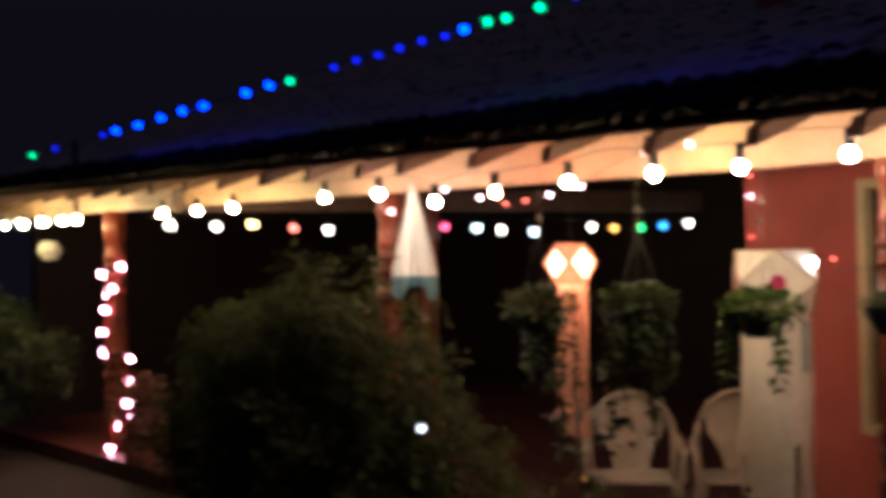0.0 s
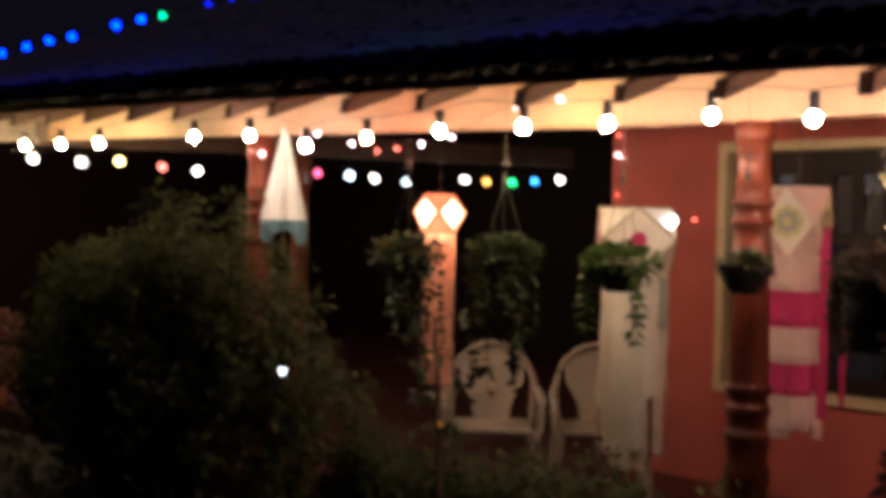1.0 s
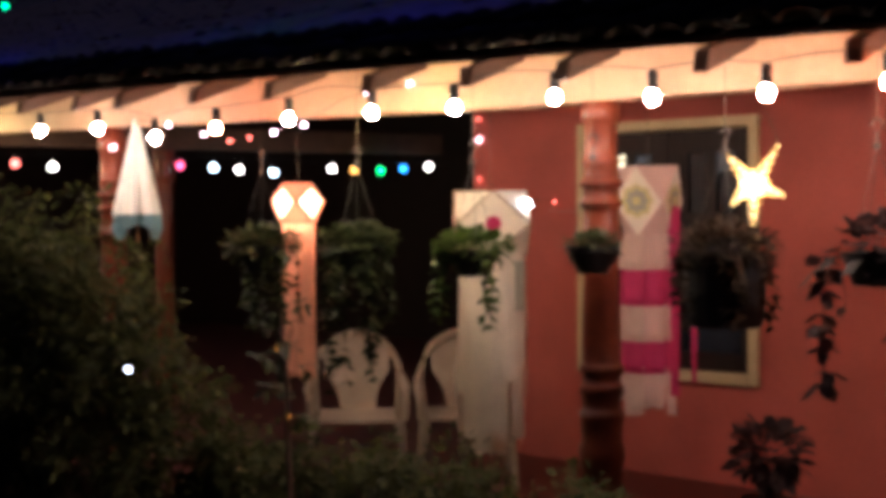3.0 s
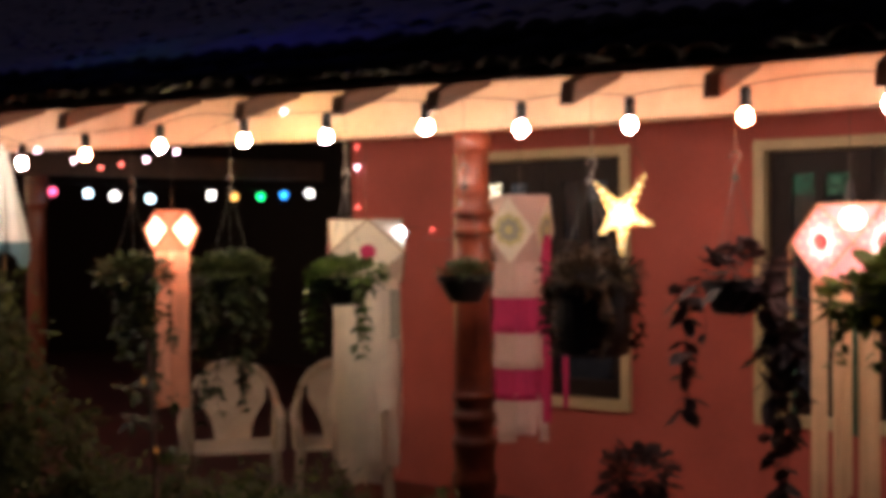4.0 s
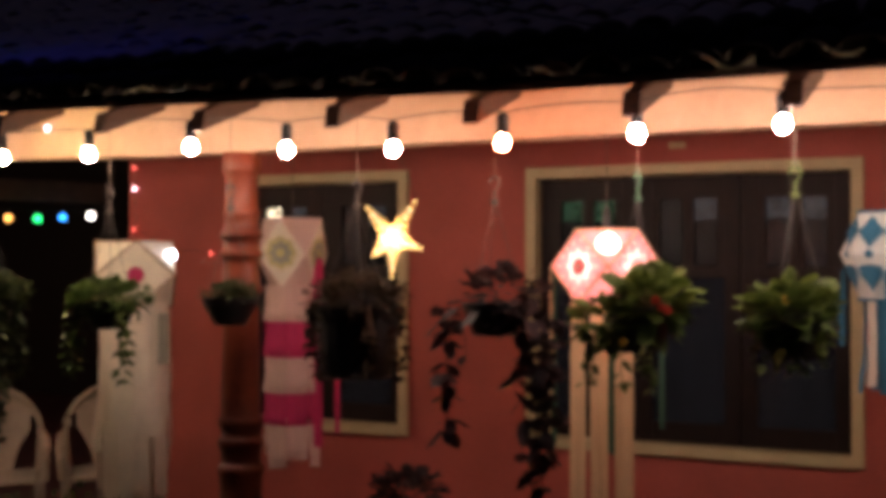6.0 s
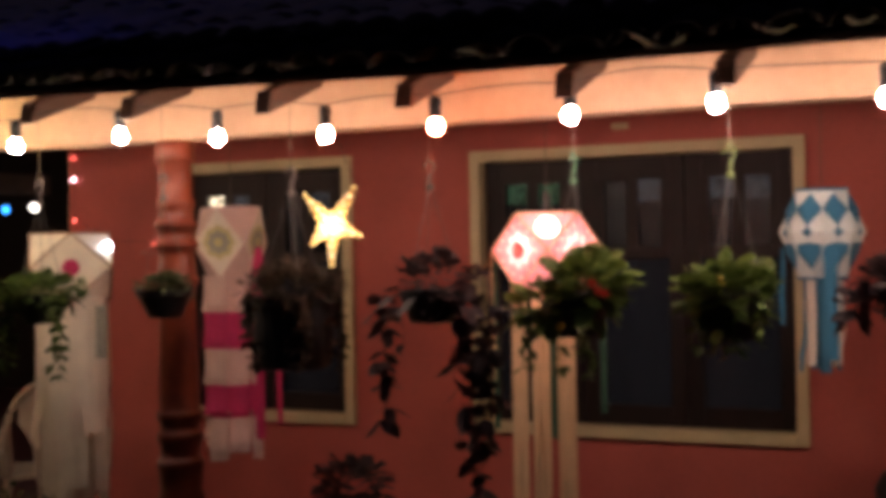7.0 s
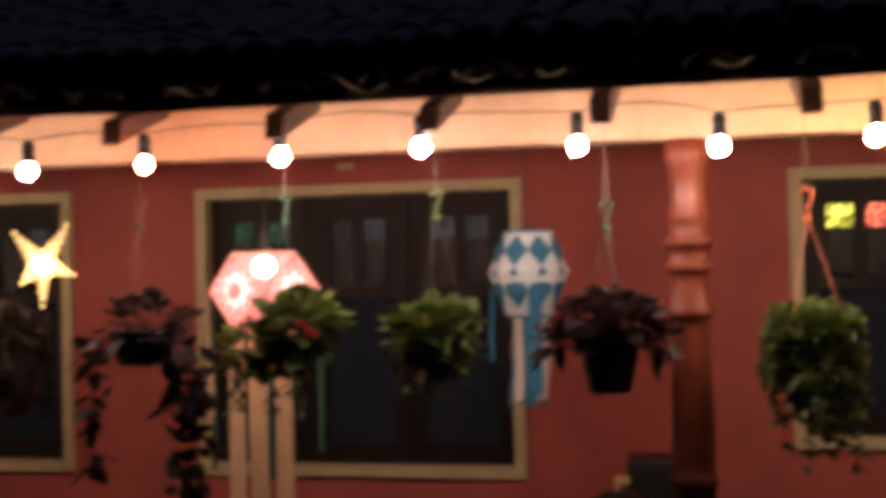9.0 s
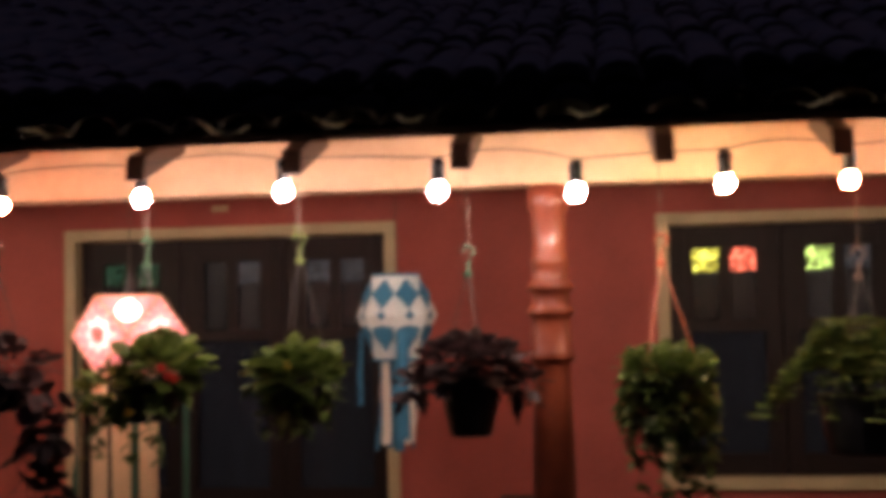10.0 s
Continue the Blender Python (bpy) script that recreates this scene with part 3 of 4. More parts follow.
def hanging_pot(x, y, z_rim, r, h, taper, foliage, leaf_mat, label, hook=HOOKG, hook_z=1.93, top_z=0.0, flowers=(), seed=0, material=POTBLACK, hook_turn=0.0):
    """A pot on three strings under a moulded hook; foliage(L) adds the leaves round (0, 0, 0) at the rim."""
    t = thing("hanging_plant", pose(x, y, z_rim), label, "hanging plant", "hanging pots under the eave")
    pot_parts(t, r, h, 0, taper, material)
    hz = hook_z - z_rim
    top_z = top_z or eave(x) + SLOPE * (y + 2.56)
    bm = bmesh.new()
    ct, st = math.cos(hook_turn), math.sin(hook_turn)
    arc = [(0.02 * math.sin(a) * ct, 0.02 * math.sin(a) * st, hz + 0.02 * math.cos(a)) for a in [math.radians(d) for d in range(-100, 150, 25)]]
    tube(bm, arc + [(0.003, 0, hz - 0.032), (0, 0, hz - 0.048), (0, 0, hz - 0.08)], 0.0052, 6)
    box(bm, -0.013, 0.013, -0.009, 0.009, hz - 0.085, hz - 0.065, 0.003)
    part("hook", bm, hook, t, "moulded plastic hanger hook")
    for k in range(3):
        a = 2.1 * k + 0.4 + seed
        bm = bmesh.new()
        tube(bm, [(0.006 * math.cos(a), 0.006 * math.sin(a), hz - 0.085), (r * 0.98 * math.cos(a), r * 0.98 * math.sin(a), -0.01)], 0.0016 if hook is not HOOKO else 0.0024, 5)
        part("hanger_rod", bm, hook if hook is HOOKO else WIRE, t)
    bm = bmesh.new()
    tube(bm, [(0, 0, hz + 0.02), (0.001, 0, top_z - z_rim)], 0.0016, 5)
    part("cord", bm, CORD, t)
    L = Leaves(seed + 11)
    foliage(L)
    part("foliage", L.mesh("foliage", leaf_mat), None, t)
    for m, p in flowers:
        bm = bmesh.new()
        for k in range(5):
            a = k * 1.257
            q = Vector(p) + Vector((0.009 * math.cos(a), -0.004, 0.009 * math.sin(a)))
            bmesh.ops.create_icosphere(bm, subdivisions=1, radius=0.0075, matrix=Matrix.Translation(q) @ Matrix.Diagonal((1, 0.45, 1, 1)))
        part("flower", bm, m, t, "small open flower")
    return t


def fol_a(L):
    L.clump((0, 0, 0.01), (0.20, 0.2, 0.09), 520, 0.055, 0.55)
    for k in range(12):
        L.trail((L.r.uniform(-0.17, 0.14), L.r.uniform(-0.17, 0.17), 0), L.r.uniform(0.2, 0.5), 36, 0.045)
    for k in range(3):
        L.trail((0.17 + 0.035 * k, -0.05, -0.05), 0.56 + 0.07 * k, 56, 0.05)


def fol_b(L):
    L.clump((0, 0, 0.02), (0.18, 0.18, 0.085), 700, 0.05, 0.6)
    for k in range(26):
        a = L.r.uniform(0, 6.28)
        L.trail((0.15 * math.cos(a), 0.15 * math.sin(a), 0.0), L.r.uniform(0.15, 0.4), 30, 0.045)
    for x, ln, n in ((-0.14, 0.70, 60), (-0.11, 0.66, 50), (-0.16, 0.62, 44), (0.10, 0.52, 30), (0.13, 0.62, 44), (0.15, 0.58, 30)):
        L.trail((x, L.r.uniform(-0.08, 0.04), -0.02), ln, n, 0.052, 0.03, 0.65)


def fol_c(L):
    L.clump((0, 0, 0.02), (0.19, 0.16, 0.07), 520, 0.05, 0.55)
    for x in (-0.125, -0.09, 0.125, 0.15):
        L.trail((x, -0.1, 0.0), L.r.uniform(0.28, 0.36), 60, 0.045, 0.03)


def fol_d(L):
    L.clump((0, 0, 0.015), (0.12, 0.12, 0.05), 420, 0.035, 0.5, shell=0.2)


def fol_e(L):
    L.clump((0, 0, 0.03), (0.20, 0.19, 0.10), 1300, 0.038, 0.5)
    for k in range(20):
        a = L.r.uniform(0, 6.28)
        L.trail((0.175 * math.cos(a), 0.175 * math.sin(a), 0.0), L.r.uniform(0.08, 0.3), 44, 0.038, 0.03)


def fol_f(L):
    L.clump((0.02, 0, 0.04), (0.16, 0.14, 0.08), 110, 0.078, 0.62)
    for x, n, ln in ((-0.19, 17, 0.46), (-0.16, 16, 0.42), (-0.12, 7, 0.22), (0.08, 12, 0.3), (0.11, 24, 0.52), (0.14, 28, 0.72), (0.16, 32, 0.80), (0.18, 24, 0.6), (0.21, 22, 0.4)):
        L.trail((x, L.r.uniform(-0.12, 0.06), -0.02), ln, n, 0.08, 0.05, 0.72)


def fol_g(L):
    L.clump((0.05, 0, 0.05), (0.12, 0.12, 0.095), 220, 0.086, 0.7, 0.5)
    L.clump((-0.1, -0.04, -0.03), (0.10, 0.1, 0.08), 90, 0.08, 0.62)
    for x in (-0.17, -0.12, -0.02, 0.03, 0.06):
        L.trail((x, -0.1, -0.05), L.r.uniform(0.14, 0.22), 14, 0.045, 0.03)


def fol_h(L):
    L.clump((0, 0, 0.03), (0.13, 0.13, 0.085), 210, 0.092, 0.68, 0.65)
    for k in range(8):
        L.trail((L.r.uniform(-0.14, 0.14), -0.1, 0), 0.14, 12, 0.05, 0.03)


def fol_i(L):
    L.clump((0, 0, 0.055), (0.15, 0.14, 0.075), 340, 0.072, 0.72, 0.4)
    for x in (-0.2, -0.16, 0.16, 0.19):
        L.clump((x, -0.05, -0.02), (0.05, 0.05, 0.04), 26, 0.06, 0.6)


def fol_j(L):
    L.clump((0, 0, 0.02), (0.15, 0.15, 0.06), 700, 0.045, 0.6)
    L.clump((0, 0, -0.09), (0.14, 0.14, 0.11), 520, 0.045, 0.6, -0.2, 0.85)
    for k in range(24):
        a = L.r.uniform(0, 6.28)
        L.trail((0.135 * math.cos(a), 0.135 * math.sin(a), 0.0), L.r.uniform(0.15, 0.42), 34, 0.042, 0.03)


def fol_k(L):
    for k in range(90):
        a, b = L.r.uniform(0, 6.28), L.r.uniform(0.3, 1.0)
        if L.r.random() < 0.35:
            a = math.pi + L.r.uniform(-0.5, 0.5)
        pts = [Vector((0.34 * b * u * math.cos(a), 0.22 * b * u * math.sin(a), 0.25 * math.sin(u * 2.2) * (1.3 - b * 0.7) - 0.2 * u * u * b)) for u in [i / 8 for i in range(9)]]
        L.stem(pts, 0.0015)
        for p in pts[1:]:
            for s in range(5):
                c = L.r.uniform(0, 6.28)
                L.leaf(p, (math.cos(c), math.sin(c), 0.3), 0.045 * L.r.uniform(0.6, 1.2), 0.32)
    for k in range(3):
        u = [i / 10 for i in range(11)]
        L.stem([Vector((-0.05 - (0.10 + 0.02 * k) * i, -0.03 * k, 0.24 * math.sin(i * 2.6))) for i in u], 0.003)


PY = -2.25
hanging_pot(-2.5, PY, 1.46, 0.13, 0.14, 0.7, fol_a, DARKLEAF, "dark leafy trailing plant in a black hanging pot", HOOKW, seed=1)
hanging_pot(-1.79, PY, 1.47, 0.13, 0.15, 0.7, fol_b, DARKLEAF, "dense green plant spilling over a black hanging pot", HOOKW, seed=2)
hanging_pot(-1.06, PY, 1.46, 0.12, 0.12, 0.65, fol_c, GREENLEAF, "green plant with two trailing strands in a black hanging pot", HOOKW, seed=3)
hanging_pot(-0.415, PY, 1.485, 0.115, 0.115, 0.6, fol_d, DARKLEAF, "short green plant in a round black hanging bowl", BLACK, seed=4)
hanging_pot(0.19, PY, 1.46, 0.165, 0.28, 0.86, fol_e, BROWNLEAF, "bushy brown green plant hiding a black hanging pot", HOOKW, seed=5)
hanging_pot(0.78, PY, 1.48, 0.12, 0.12, 0.7, fol_f, PURPLELEAF, "purple leaved plant trailing far below its hanging pot", HOOKW, seed=6)
hanging_pot(1.33, PY, 1.45, 0.12, 0.13, 0.7, fol_g, LIMELEAF, "broad leaved green plant with red flowers in a hanging pot", HOOKG, seed=7, hook_turn=1.35, flowers=((FLOWER, (0.11, -0.16, 0.055)), (FLOWER, (0.15, -0.15, 0.02)), (FLOWER, (0.13, -0.16, 0.03)), (YFLOWER, (-0.01, -0.14, -0.09))))
hanging_pot(1.87, PY, 1.44, 0.12, 0.13, 0.7, fol_h, LIMELEAF, "light green broad leaved plant in a dark hanging pot", HOOKY, seed=8, flowers=((YFLOWER, (0.0, -0.16, 0.07)),))
hanging_pot(2.445, PY, 1.45, 0.105, 0.19, 0.66, fol_i, PURPLELEAF, "dark purple leaved plant in a tapered black hanging pot", HOOKG, hook_z=1.87, seed=9)
hanging_pot(3.08, PY, 1.46, 0.12, 0.13, 0.7, fol_j, LIMELEAF, "green creeper spilling over an orange hung pot", HOOKO, hook_z=1.89, seed=10)
hanging_pot(3.70, PY, 1.385, 0.14, 0.19, 0.8, fol_k, LIMELEAF, "feathery green fern in a deep black hanging pot", HOOKW, hook_z=1.83, seed=12)


def potted(x, y, r, h, foliage, leaf_mat, label, seed, material, z=0.0):
    t = thing("potted_plant", pose(x, y, z), label, "potted plant")
    pot_parts(t, r, h, h, 0.72, material)
    L = Leaves(seed)
    foliage(L)
    part("foliage", L.mesh("foliage", leaf_mat), None, t)


TERRA = mat("terracotta_pot", (0.32, 0.12, 0.07), 0.8, 0.35, 10, 60, 0.3)


def fol_floor(L):
    for k in range(9):
        a = k * 0.7
        L.stem([(0.02 * math.cos(a), 0.02 * math.sin(a), 0.3), (0.12 * math.cos(a), 0.12 * math.sin(a), 0.55)], 0.004)
    L.clump((0, 0, 0.55), (0.16, 0.16, 0.13), 260, 0.075, 0.65, 0.2)


def fol_pink(L):
    for k in range(10):
        a = k * 0.63
        L.stem([(0.02 * math.cos(a), 0.02 * math.sin(a), 0.2), (0.2 * math.cos(a), 0.2 * math.sin(a), 0.6)], 0.004)
    L.clump((0, 0, 0.5), (0.28, 0.28, 0.32), 700, 0.07, 0.5, 0.4)


potted(0.02, -1.5, 0.13, 0.34, fol_floor, PURPLELEAF, "dark leaved plant in a clay pot on the porch floor", 31, TERRA)
potted(-7.75, -2.2, 0.16, 0.24, fol_pink, PINKLITLEAF, "plant with pink-lit leaf colour in a clay pot beside the lit pillar", 32, TERRA)


def bush(x, y, h, rx, ry, count, size, leaf_mat, label, seed, lobes, category="bush"):
    t = thing("garden_bush", pose(x, y, -0.16), label, category)
    L = Leaves(seed)
    rn = random.Random(seed)
    for k in range(9):
        a = k * 0.7
        bm = bmesh.new()
        tube(bm, [(0.05 * math.cos(a), 0.05 * math.sin(a), -0.02), (0.3 * rx * math.cos(a), 0.3 * ry * math.sin(a), h * 0.4), (0.6 * rx * math.cos(a + 0.3), 0.6 * ry * math.sin(a + 0.3), h * 0.75)], [0.022, 0.014, 0.006], 6)
        part("branch", bm, RAFTER, t)
    for cx, cy, cz, rr in lobes:
        n = int(count * rr * rr)
        for _ in range(max(1, n // 60)):
            d = Vector((rn.gauss(0, 1), rn.gauss(0, 1), rn.gauss(0.25, 0.9))).normalized()
            k = rn.uniform(0.45, 1.0)
            c = (cx + d.x * rr * rx * k, cy + d.y * rr * ry * k, max(0.15, cz + d.z * rr * h * 0.5 * k))
            q = rn.uniform(0.09, 0.17)
            L.clump(c, (q, q, q * 0.8), 60, size, 0.42, 0.35, 0.1)
    part("crown", L.mesh("crown", leaf_mat), None, t)


bush(-3.55, -3.05, 1.9, 1.0, 0.8, 9000, 0.06, BUSHLEAF, "large dense dark green garden shrub in front of the porch", 41,
     ((0, 0, 1.15, 0.85), (-0.7, 0.1, 0.95, 0.8), (0.55, 0, 0.7, 0.75), (-0.95, 0.1, 0.8, 0.65), (0.15, 0.0, 1.45, 0.4), (1.15, 0.05, 0.65, 0.5), (0.95, 0.0, 1.0, 0.45), (0.6, 0.0, 1.2, 0.45), (-0.2, -0.2, 0.55, 0.8)))
bush(-4.65, -2.85, 1.65, 0.65, 0.6, 7000, 0.065, BUSHLEAF, "dark green garden shrub beside the porch", 42, ((0, 0, 1.0, 0.85), (-0.5, 0.2, 0.8, 0.7), (0.6, 0, 0.7, 0.8)))
bush(-11.5, -2.6, 1.8, 1.2, 1.0, 6000, 0.075, DARKLEAF, "dark shrub at the far end of the garden", 43, ((0, 0, 1.1, 0.9), (1.0, 0.2, 0.9, 0.8), (-0.9, 0, 0.9, 0.8)))
for k, (x, y, h) in enumerate(((-2.05, -2.75, 0.75), (-1.45, -2.85, 0.85), (-0.85, -2.9, 0.9), (-0.25, -2.85, 0.88), (0.3, -2.8, 0.72))):
    bush(x, y, h, 0.42, 0.35, 3600, 0.055, BUSHLEAF, "low dark green plant in the border before the porch", 50 + k, ((0, 0, h * 0.55, 0.9), (0.25, 0, h * 0.4, 0.7), (-0.25, 0.05, h * 0.4, 0.7)), "plant")

# a thin young tree in the border, wound with a few amber lights
t = thing("garden_sapling", pose(-1.12, -3.32, -0.16), "thin dark sapling with sparse leaves in the garden border", "sapling")
bm = bmesh.new()
tube(bm, [(0.02, 0, -0.03), (0.005, 0.01, 0.4), (-0.01, 0.0, 0.8), (-0.03, 0.01, 1.15), (-0.05, 0.0, 1.42)], [0.014, 0.012, 0.011, 0.009, 0.005], 8)
part("trunk", bm, RAFTER, t)
L = Leaves(77)
for k in range(9):
    z, a = 0.95 + 0.055 * k, 2.4 * k
    tip = (0.09 * math.cos(a) - 0.04, 0.09 * math.sin(a), z + 0.06)
    L.stem([(-0.025, 0, z), tip], 0.0025)
    L.clump(tip, (0.03, 0.03, 0.025), 7, 0.05, 0.5, 0.1, 0.1)
part("foliage", L.mesh("foliage", DARKLEAF), None, t)
led_string("fairy_lights", [(-1.12, -3.335, 0.62, ""), (-1.105, -3.337, 0.84, "a"), (-1.14, -3.338, 1.02, ""), (-1.17, -3.338, 1.1, "a"), (-1.16, -3.335, 1.22, "")], "thin wire with amber lights on a sapling", {"a": mesh_of("led", ball(0.0042, 1), glow("amber_led", (1.0, 0.36, 0.05), 1.3))})

# ---- paper lanterns ----
P_ORANGE = paper("orange_lantern_paper", (0.70, 0.235, 0.155), through_light=0.22)
P_TAIL = paper("peach_tail_paper", (0.80, 0.44, 0.31), through_light=0.35)
P_PINK = paper("pink_lantern_paper", (0.86, 0.355, 0.37), through_light=0.4)
P_COOL = paper("cool_white_paper", (0.84, 0.86, 0.80), through_light=0.3)
P_WHITE = paper("white_lantern_paper", (0.86, 0.78, 0.66), through_light=0.3)
P_CREAM = paper("cream_tissue", (0.80, 0.58, 0.34), through_light=0.4)
P_MAGENTA = paper("magenta_tissue", (0.55, 0.042, 0.15), through_light=0.3)
P_PALE = paper("pale_pink_paper", (0.70, 0.50, 0.44), through_light=0.3)
P_BLUE = paper("blue_paper", (0.065, 0.21, 0.33), through_light=0.25)
P_GREEN = paper("green_tissue", (0.06, 0.13, 0.09), through_light=0.3)
P_GREY = paper("grey_patterned_paper", (0.36, 0.35, 0.30), through_light=0.2)
P_LIME = paper("yellow_green_cut_paper", (0.62, 0.56, 0.26), through_light=0.2)
P_TEAL = paper("teal_cloth", (0.17, 0.30, 0.34), through_light=0.25)
P_TISSUE = paper("white_tissue_window", (0.95, 0.90, 0.82), through_light=0.75)
P_LACE = paper("pale_pink_lace", (0.92, 0.70, 0.70), through_light=0.55)
STICK = mat("bamboo_stick", (0.30, 0.17, 0.09), 0.6, 0.3, 30, 120, 0.2)
INNER_HOT = glow("bright_lantern_lamp", (1.0, 0.66, 0.42), 80.0)
SMALLCOLD = glow("cold_white_lamp", (0.95, 0.95, 1.0), 16.0)


class Lantern:
    """A faceted star-drum lantern head: a top, a wider middle and a bottom ring of n corners, the middle one turned by half
    a step, so that folded diamonds stand round it with triangles between them. turn: the angle of one middle corner."""

    def __init__(self, n, top, mid, low, turn):
        self.n, self.rings, self.turn = n, (top, mid, low), turn

    def at(self, i, k):
        r, z = self.rings[i]
        a = self.turn + 2 * math.pi * (k + (0.0 if i == 1 else 0.5)) / self.n
        return Vector((r * math.cos(a), r * math.sin(a), z))

    def skin(self):
        """The triangles above and below the diamonds."""
        bm = bmesh.new()
        for i in (0, 2):
            for k in range(self.n):
                bm.faces.new([bm.verts.new(p) for p in (self.at(i, k), self.at(i, k + 1), self.at(1, k + 1))])
        return bm

    def sticks(self, r=0.0035):
        bm = bmesh.new()
        for k in range(self.n):
            for i in (0, 2):
                tube(bm, [self.at(i, k) * 1.004, self.at(i, k + 1) * 1.004], r, 5)
                tube(bm, [self.at(i, k) * 1.004, self.at(1, k) * 1.004], r, 5)
                tube(bm, [self.at(i, k) * 1.004, self.at(1, k + 1) * 1.004], r, 5)
        return bm

    def face(self, k):
        """Maps flat (across, up) places to diamond k, folded along its middle; and gives its half sizes."""
        a, b, t, u = self.at(1, k), self.at(1, k + 1), self.at(0, k), self.at(2, k)
        c = (a + b) / 2
        right, up, down = (b - a).normalized(), (t - c), (u - c)
        w, h, g = (b - a).length / 2, up.length, down.length
        out = Vector((c.x, c.y, 0)).normalized()
        up.normalize(), down.normalize()
        return (lambda x, y, off=0.0: c + right * x + (up * y if y >= 0 else down * -y) + out * off), w, h, g

    def edge(self, k, a):
        put, w, h, g = self.face(k)
        dx, dy = math.cos(a), math.sin(a)
        return 1 / (abs(dx) / w + abs(dy) / (h if dy >= 0 else g))

    def pierced(self, k, r=0.0, share=0.0, n=32, lobes=0, amp=0.0):
        """Diamond k with an opening of radius r, or a share of the diamond, and the sheet that fills it."""
        put, w, h, g = self.face(k)
        bm, fill = bmesh.new(), bmesh.new()
        inner, outer, sheet = [], [], []
        for j in range(n):
            a = 2 * math.pi * j / n
            e = self.edge(k, a)
            rr = e * share if share else min(r + amp * math.cos(lobes * a), e * 0.92)
            outer.append(bm.verts.new(put(e * math.cos(a), e * math.sin(a))))
            inner.append(bm.verts.new(put(rr * math.cos(a), rr * math.sin(a))))
            sheet.append(fill.verts.new(inner[-1].co))
        mid = fill.verts.new(put(0, 0))
        for j in range(n):
            bm.faces.new((outer[j], outer[(j + 1) % n], inner[(j + 1) % n], inner[j]))
            fill.faces.new((sheet[j], sheet[(j + 1) % n], mid))
        return bm, fill

    def whole(self, k):
        bm = bmesh.new()
        a, b, t, u = self.at(1, k), self.at(1, k + 1), self.at(0, k), self.at(2, k)
        v = [bm.verts.new(p) for p in (a, b, t, u)]
        bm.faces.new((v[0], v[1], v[2]))
        bm.faces.new((v[1], v[0], v[3]))
        return bm

    def motif(self, k, shape, off=0.004):
        """A thin cut-out laid on diamond k; shape holds (across, up) corners round its middle."""
        put, w, h, g = self.face(k)
        cx, cy = sum(p[0] for p in shape) / len(shape), sum(p[1] for p in shape) / len(shape)
        bm = bmesh.new()
        for o in (off, off + 0.002):
            vs = [bm.verts.new(put(x, y, o)) for x, y in shape]
            c = bm.verts.new(put(cx, cy, o))
            for j in range(len(vs)):
                bm.faces.new((vs[j], vs[(j + 1) % len(vs)], c))
        return bm


def disc(r, n=14, cx=0.0, cy=0.0, lobes=0, amp=0.0):
    return [(cx + (r + amp * math.cos(lobes * 2 * math.pi * k / n)) * math.cos(2 * math.pi * k / n), cy + (r + amp * math.cos(lobes * 2 * math.pi * k / n)) * math.sin(2 * math.pi * k / n)) for k in range(n)]


def diamond(w, h, cx=0.0, cy=0.0):
    return [(cx - w, cy), (cx, cy - h), (cx + w, cy), (cx, cy + h)]


def ribbon(x, y, z0, z1, w, turn, seed, wave=0.012, ragged=0.0):
    """A hanging paper strip with slow waves, from z0 down to z1."""
    r = random.Random(seed)
    bm = bmesh.new()
    n = max(5, int((z0 - z1) / 0.05))
    ph, ct, st = r.uniform(0, 6), math.cos(turn), math.sin(turn)
    rows = []
    for i in range(n + 1):
        u = i / n
        z = z0 + (z1 - z0) * u
        bend = wave * math.sin(ph + u * 5) * u + wave * 0.5 * math.sin(ph * 2 + u * 11) * u
        row = []
        for s in (-0.5, -0.17, 0.17, 0.5):
            zz = z - (ragged * r.random() if i == n else 0)
            d = bend + 0.004 * math.sin(s * 9 + ph + u * 3)
            row.append(bm.verts.new((x + ct * s * w - st * d, y + st * s * w + ct * d, zz)))
        rows.append(row)
    for a, b in zip(rows, rows[1:]):
        for k in range(3):
            bm.faces.new((a[k], a[k + 1], b[k + 1], b[k]))
    return bm


def cord(t, z0, z1=None):
    p = t.matrix_basis.translation
    z1 = eave(p.x) + SLOPE * (p.y + 2.56) - p.z
    bm = bmesh.new()
    tube(bm, [(0, 0, z0), (0.002, 0, z1)], 0.002, 5)
    part("cord", bm, CORD, t)


toward = math.radians(-48)
# lamp-lit orange lantern with a long square tail
c = (-3.03, -1.5, 1.69)
t = thing("paper_lantern", pose(*c), "glowing orange paper lantern with a long square paper tail", "lantern", "paper lanterns")
sh = Lantern(4, (0.12, 0.12), (0.163, 0.01), (0.135, -0.12), toward)
part("shade", sh.skin(), P_ORANGE, t)
part("frame", sh.sticks(), STICK, t)
for k in range(4):
    bm, fill = sh.pierced(k, share=0.76)
    part("panel", bm, P_ORANGE, t)
    part("tissue_window", fill, P_TISSUE, t, "white tissue window")
part("lamp", ball(0.045), INNER_HOT, t, at=pose(0, 0, -0.03))
bm = bmesh.new()
lathe(bm, [(0.012, 0.02), (0.02, 0.03), (0.02, 0.1), (0.008, 0.11)], 10)
part("lamp_holder", bm, BLACK, t)
cord(t, 0.1)
for k in range(4):
    a = math.radians(-48 + 45 + 90 * k)
    n = (0.07 * math.cos(a), 0.07 * math.sin(a))
    part("tail", ribbon(n[0], n[1], -0.11, -1.06 + 0.05 * (k % 2), 0.136, a + math.pi / 2, 100 + k, 0.003), P_TAIL, t, "long orange paper tail")

